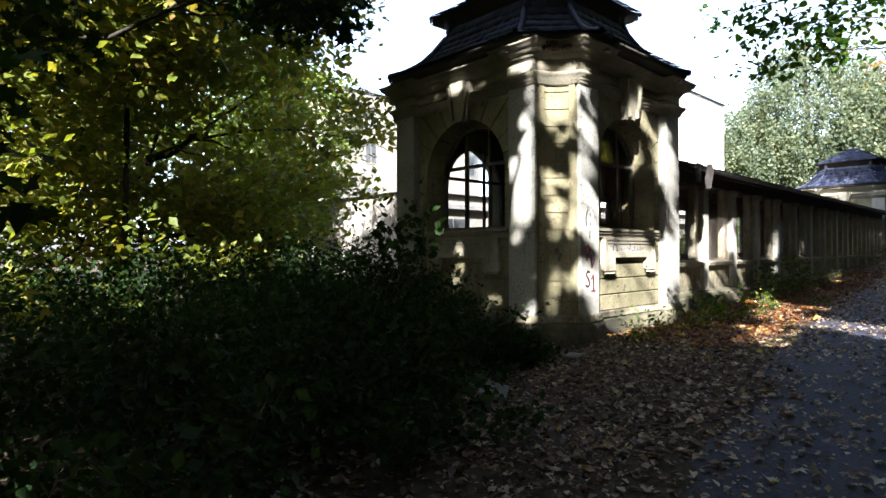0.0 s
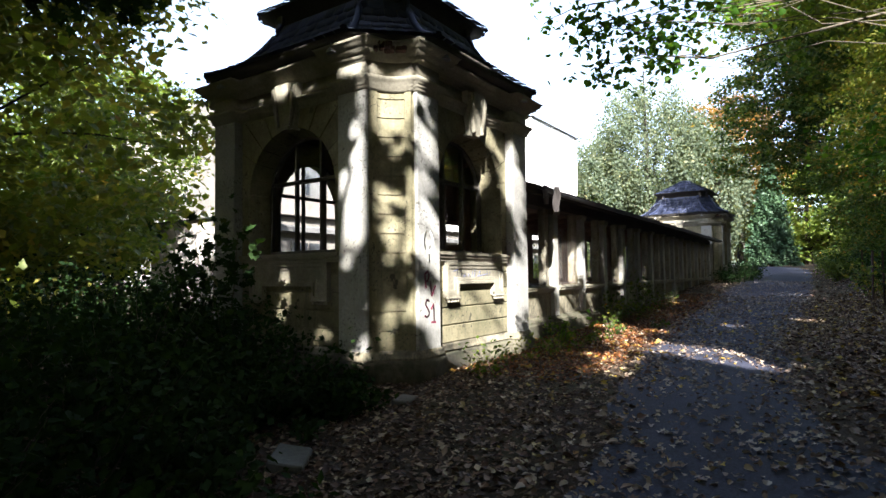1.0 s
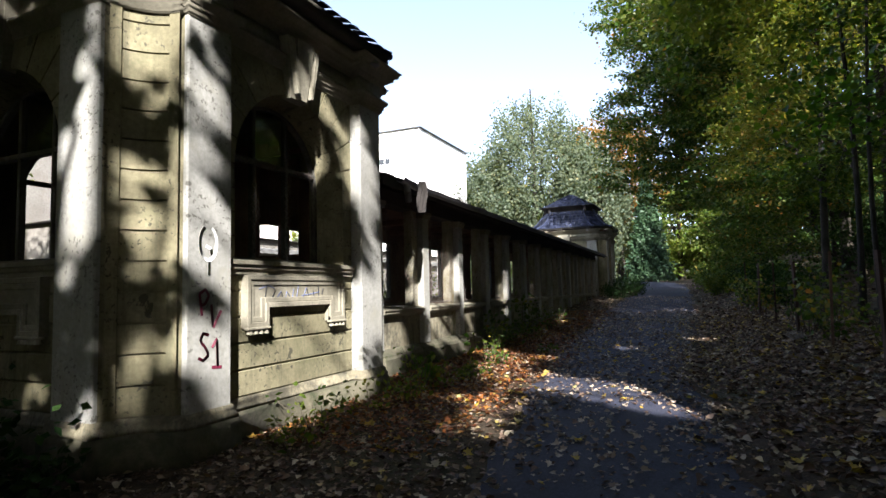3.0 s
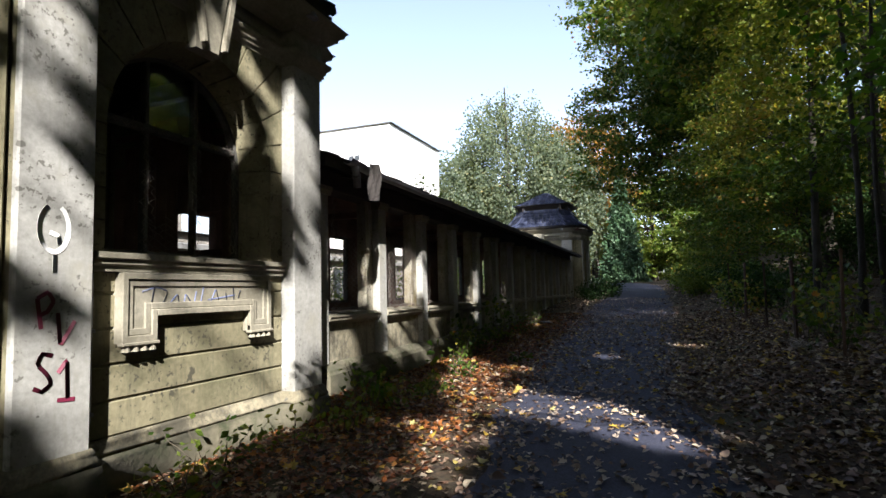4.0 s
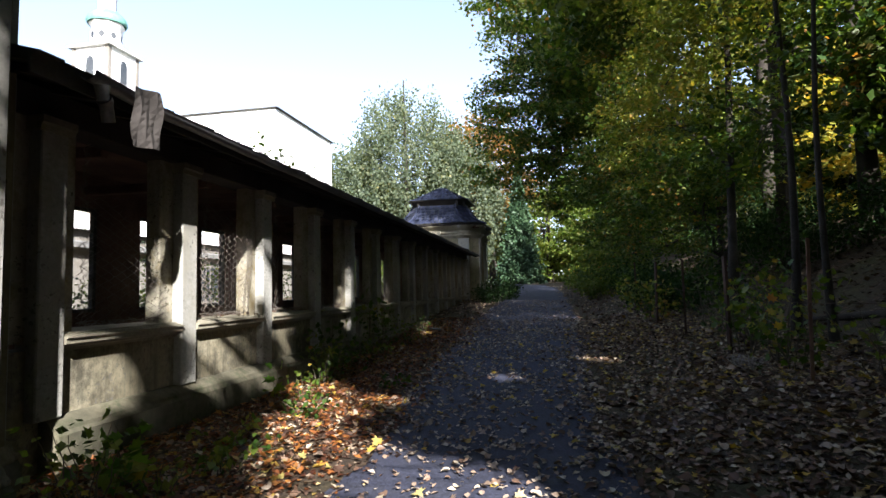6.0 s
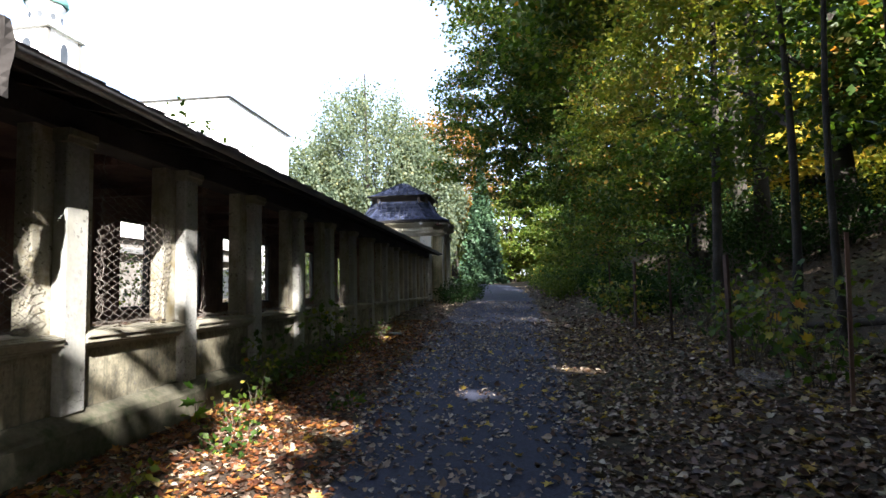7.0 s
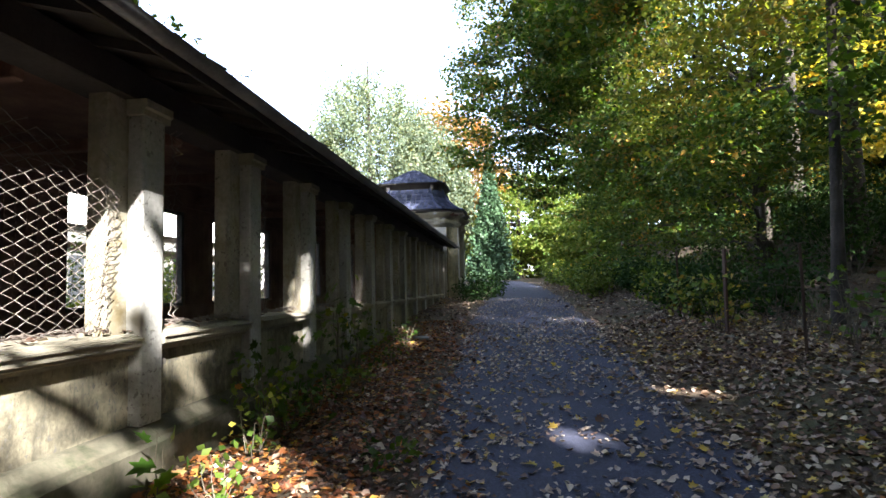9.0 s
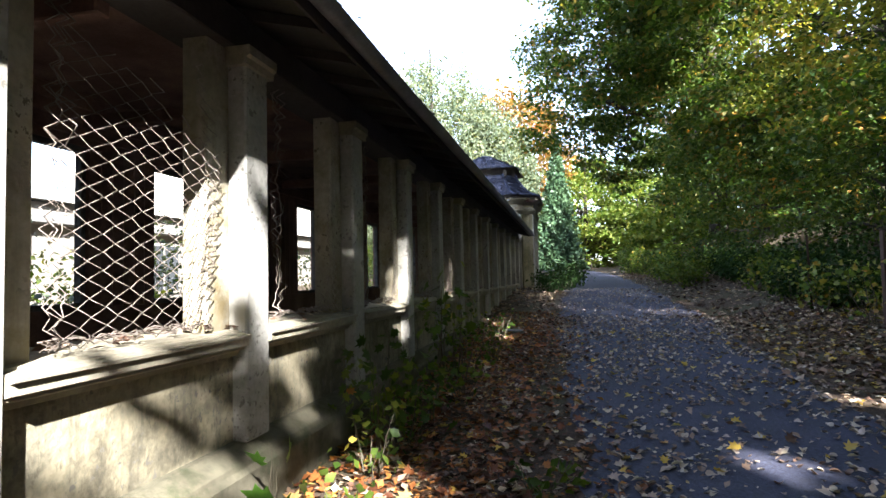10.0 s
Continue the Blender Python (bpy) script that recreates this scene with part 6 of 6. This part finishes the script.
scatter("fallen_leaves", 13000, (4, 26), (-2.4, 2.6), 0.078, L_FALL, FR, off_road, LIME, "broad dry brown leaves lying on the litter", 0.016)
scatter("fallen_leaves", 2000, (5, 26), (-2.4, 5.2), 0.07, L_ROAD, FR, off_road, LIME, "pale dry leaves lying on the litter", 0.018)
scatter("fallen_leaves", 46000, (0.5, 26), (-2.6, 5.5), 0.068, L_FALL, FR, off_road, OVAL, "thick carpet of dry brown fallen leaves")
scatter("fallen_leaves", 7000, (0.5, 22), (-2.4, 5.4), 0.075, L_FALL, FR, off_road, MAPLE, "dry curled brown maple leaves beside the path")
scatter("fallen_leaves", 3000, (1, 26), (-0.5, 4.6), 0.068, L_ROAD, FR, on_road, MAPLE, "dry maple leaves on the asphalt", 0.012)
scatter("fallen_leaves", 7000, (1, 26), (-0.5, 4.6), 0.056, L_ROAD, FR, on_road, LIME, "broad pale fallen leaves on the asphalt", 0.012)
scatter("fallen_leaves", 17000, (1, 34), (-0.5, 4.6), 0.055, L_ROAD, FR, on_road, OVAL, "scattered small fallen leaves on the asphalt")
scatter("fallen_leaves", 14000, (-16, 0.7), (-9, 4.5), 0.1, L_FALL, FR, off_road, KITE, "leaf litter where the path comes out of the wood")
scatter("fallen_leaves", 3500, (-16, 1), (-6, 2), 0.06, L_ROAD, FR, on_road, KITE, "pale leaves on the asphalt under the limes")
scatter("fallen_leaves", 420, (2, 24), (-0.6, 4.2), 0.075, L_FALLY, FR, on_road, MAPLE, "fresh yellow maple leaves on the asphalt")
scatter("fallen_leaves", 2600, (8, 24), (-1.8, 5.4), 0.078, L_FALLY, FR, off_road, MAPLE, "yellow and orange maple leaves in the litter")
scatter("fallen_leaves", 17000, (8.5, 27), (3.0, 5.6), 0.062, L_RUST, FR, off_road, OVAL, "rust-red leaves lying along the wall foot", 0.014)
scatter("fallen_leaves", 1800, (9, 24), (3.2, 5.5), 0.08, L_RUST, FR, off_road, MAPLE, "orange maple leaves along the wall foot", 0.018)
scatter("fallen_leaves", 16000, (24, 52), (-3, 6), 0.11, L_FALL, FR, off_road, KITE, "brown leaf litter further along the path")
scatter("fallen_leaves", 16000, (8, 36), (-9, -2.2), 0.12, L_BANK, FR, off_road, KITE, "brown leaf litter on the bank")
scatter("fallen_leaves", 9000, (-3, 7), (1.5, 9), 0.08, L_FALL, FR, off_road, OVAL, "leaf litter among the shrubs")
# leaves lying on the sills
n = 160
uu = FR.uniform(2.6, 12, n)
pl = np.array([WALK @ Vector((a, b, 1.592)) for a, b in zip(uu, FR.uniform(0.02, 0.4, n))])
v, f = leaves_np(pl, 0.05 + 0.05 * FR.random(n), OVAL, FR, 1.5)
tagged(part("fallen_leaves", mesh_np("sill_leaves", v, f, L_FALL), L_FALL), "dry leaves caught on the sill of the walk", "fallen leaves", kind="stuff")

# ---- fence, edging and loose stones ----
fence = root("fence", (0, 0, 0), "old fence of thin rusty posts below the bank", "fence")
for k in range(6):
    x = 12.26 + 2.42 * k
    y = -1.03 + 0.055 * (x - 15)* 0.9
    z = float(gz(x, y))
    bm = prism([(-0.022, -0.022), (0.022, -0.022), (0.022, -0.014), (-0.014, -0.014), (-0.014, 0.022), (-0.022, 0.022)] if k % 2 else [(-0.03, -0.02), (0.03, -0.02), (0.03, 0.02), (-0.03, 0.02)], z - 0.1, z + (1.42 if k != 1 else 1.5))
    ob = part("fence_post", bm, WOOD if k == 1 else RUST, fence)
    ob.matrix_basis = pose(x, y, 0, 0, 0, 20) @ Matrix.Translation((0, 0, z)) @ pose(0, 0, 0, 2 * math.sin(k * 2.1), 1.5 * math.cos(k * 1.7), 0) @ Matrix.Translation((0, 0, -z))
for k, h in enumerate((0.35, 0.85)):
    pts = [(x, -1.03 + 0.05 * (x - 15) + 0.02, float(gz(x, -1.0)) + h + 0.03 * math.sin(x * 1.5 + k)) for x in np.arange(13, 24, 0.7)]
    v, f = tube_np(pts, 0.003, 4)
    part("fence_wire", mesh_np("fence_wire", v, f, RUST), RUST, fence)
for k in (0, 2, 3, 5, 7):
    x = 11.8 + 2.0 * k
    y = -0.86 + 0.035 * (x - 15)
    bm = box((-0.98, -0.05, -0.1), (0.98, 0.05, 0.05), 0.012)
    ob = part("edging_stone", bm, PLINTH)
    ob.matrix_world = pose(x, y, float(gz(x, y)) - 0.04, 0, -1.8, 2 + 1.5 * math.sin(k * 2.3))
    tagged(ob, "mossy stone edging half buried in leaves", "kerb", "edging along the bank")
soup = Soup()
for k in range(7):
    a = np.linspace(0, 2 * np.pi * 2.2, 40)
    r = 0.16 + 0.02 * np.sin(a * 3 + k)
    soup.add(*tube_np(np.stack([15.6 + r * np.cos(a) * 2.2 + 0.02 * k, -0.72 + 0.13 * np.sin(a + k) , 0.86 + 0.05 * np.cos(a * 1.5 + k) + 0.06], 1), 0.003, 3))
tagged(part("wire_coil", soup.mesh("wire_coil", WIRE), WIRE), "loose coil of old fence wire on the ground", "wire")
TW = np.random.default_rng(31)
heap = root("brushwood_heap", (20.9, -1.7, float(gz(20.9, -1.7))), "heap of thin dry grey twigs below the bank", "brushwood")
soup = Soup()
for k in range(46):
    a = np.array([TW.uniform(-0.9, 0.9), TW.uniform(-0.35, 0.35), 0.0])
    b = a + np.array([TW.uniform(-0.5, 0.5), TW.uniform(-0.3, 0.3), TW.uniform(0.25, 0.75)])
    soup.add(*limb(a, b, 0.009, 0.003, TW, 0.12, 6, 5))
tagged(part("twigs", soup.mesh("twigs", TWIG, True), TWIG, heap), kind="stuff")
for k, (x, y, turn, long, rad) in enumerate(((18.2, -3.0, 24, 1.7, 0.07), (15.6, -2.5, -14, 1.1, 0.045))):
    z = float(gz(x, y))
    pts = [(u, 0.05 * math.sin(u * 2.1), float(gz(x + u * math.cos(radians(turn)), y + u * math.sin(radians(turn)))) - z + rad * 0.8) for u in np.linspace(-long / 2, long / 2, 8)]
    v, f = tube_np(pts, np.linspace(rad, rad * 0.6, 8), 9)
    log = part("fallen_branch", mesh_np("fallen_branch", v, f, BARK, True), BARK)
    log.matrix_world = pose(x, y, z, 0, 0, turn)
    tagged(log, "dead branch lying in the leaf litter of the bank", "branch")
slab = part("stone_slab", box((-0.2, -0.15, -0.05), (0.2, 0.15, 0.04), 0.012), CONCRETE)
slab.matrix_world = pose(4.6, 4.05, float(gz(4.6, 4.05)) + 0.06, 10, -6, 35)
tagged(slab, "pale square stone slab lying in the leaves", "stone slab")
for q, (x, y, a, s) in enumerate(((6.75, 4.5, 20, 0.2), (23.6, 4.85, 10, 0.3))):
    st = part("flat_stone", box((-s, -s * 0.55, -0.04), (s, s * 0.55, 0.035), 0.015), CONCRETE)
    st.matrix_world = pose(x, y, float(gz(x, y)) + 0.02, 3, 2, a)
    tagged(st, "flat broken stone half covered by leaves", "stone")


# ---- graffiti and pipes on the pavilion ----
def graffiti(name, lines, width, to_world, mat, label):
    """Painted strokes as thin flat ribbons on a wall: lines of (across, up)."""
    g = tagged(new(name), label, "graffiti")
    for line in lines:
        p = np.array(line, float)
        d = np.gradient(p, axis=0)
        d /= np.linalg.norm(d, axis=1)[:, None] + 1e-9
        nrm = np.stack([-d[:, 1], d[:, 0]], 1) * width / 2
        a, b = p + nrm, p - nrm
        v = [to_world(*q, 0.0) for q in a] + [to_world(*q, 0.0) for q in b] + [to_world(*q, 0.003) for q in a] + [to_world(*q, 0.003) for q in b]
        n = len(p)
        i = np.arange(n - 1)
        f = np.concatenate([np.stack([o + i, o + i + 1, w + i + 1, w + i], 1) for o, w in ((0, n), (2 * n, 3 * n), (0, 2 * n), (n, 3 * n))])
        part("stroke", mesh_np("stroke", v, f, mat), mat, g)
    return g


def bend(points, n=14):
    p = np.array(points, float)
    t = np.linspace(0, len(p) - 1, n)
    return np.stack([np.interp(t, range(len(p)), p[:, 0]), np.interp(t, range(len(p)), p[:, 1])], 1)


WX, WY = 9.415, 7.215 - H
tag = [bend([(7.86, 1.66), (7.83, 1.86)]), bend([(7.83, 1.86), (7.9, 1.9), (7.94, 1.84), (7.9, 1.77), (7.85, 1.75)]),
       bend([(7.97, 1.76), (7.99, 1.54), (8.09, 1.7)]),
       bend([(7.94, 1.48), (7.87, 1.5), (7.84, 1.43), (7.9, 1.37), (7.94, 1.3), (7.88, 1.25), (7.82, 1.28)]),
       bend([(7.98, 1.36), (8.04, 1.44), (8.05, 1.18)]), bend([(7.98, 1.18), (8.1, 1.17)])]
graffiti("graffiti_tag", tag, 0.028, lambda a, b, d: (a, WY - 0.002 - d, b), REDPAINT, "dark red sprayed letters PVS1 on a pilaster")
moon = [np.array([(7.93 + 0.1 * math.cos(t), 2.33 + 0.16 * math.sin(t)) for t in np.linspace(2.0, 7.4, 24)]), bend([(7.9, 2.3), (7.96, 2.28), (7.97, 2.22)]), bend([(7.94, 2.15), (7.94, 2.03)])]
graffiti("graffiti_ring", moon, 0.03, lambda a, b, d: (a, WY - 0.002 - d, b), WHITEPAINT, "faded white sprayed ring on a pilaster")
scr = [bend([(8.72, 1.9), (8.86, 1.94), (8.98, 1.9), (8.93, 1.8), (8.8, 1.76)]), bend([(8.84, 1.93), (8.8, 1.75)]), bend([(8.97, 1.77), (9.08, 1.88), (9.1, 1.76), (9.0, 1.8)]),
       bend([(9.14, 1.76), (9.17, 1.88), (9.26, 1.76), (9.29, 1.9)]), bend([(9.33, 1.74), (9.38, 1.95)]), bend([(9.44, 1.76), (9.53, 1.92), (9.58, 1.77)]), bend([(9.43, 1.82), (9.62, 1.84)]),
       bend([(9.66, 1.88), (9.68, 1.78)]), bend([(9.62, 1.84), (9.78, 1.86)]), bend([(9.76, 1.93), (9.77, 1.8)]), bend([(9.86, 1.9), (9.83, 1.83)])]
graffiti("graffiti_scrawl", scr, 0.011, lambda a, b, d: (a, WY + 0.098 - d, b), BLUEPAINT, "faint blue sprayed scrawl on the panel below the window")
v, f = tube_np([(8.275, 5.08, 0.95), (8.275, 5.08, 2.04)], 0.022, 8)
pipe = part("drainpipe", mesh_np("drainpipe", v, f, ZINC, True), ZINC)
tagged(pipe, "thin dark lead pipe beside a pilaster", "pipe")
for z in (1.0, 1.6):
    part("pipe_clip", box((8.245, 5.05, z), (8.305, 5.22, z + 0.03), 0.004), ZINC, pipe)
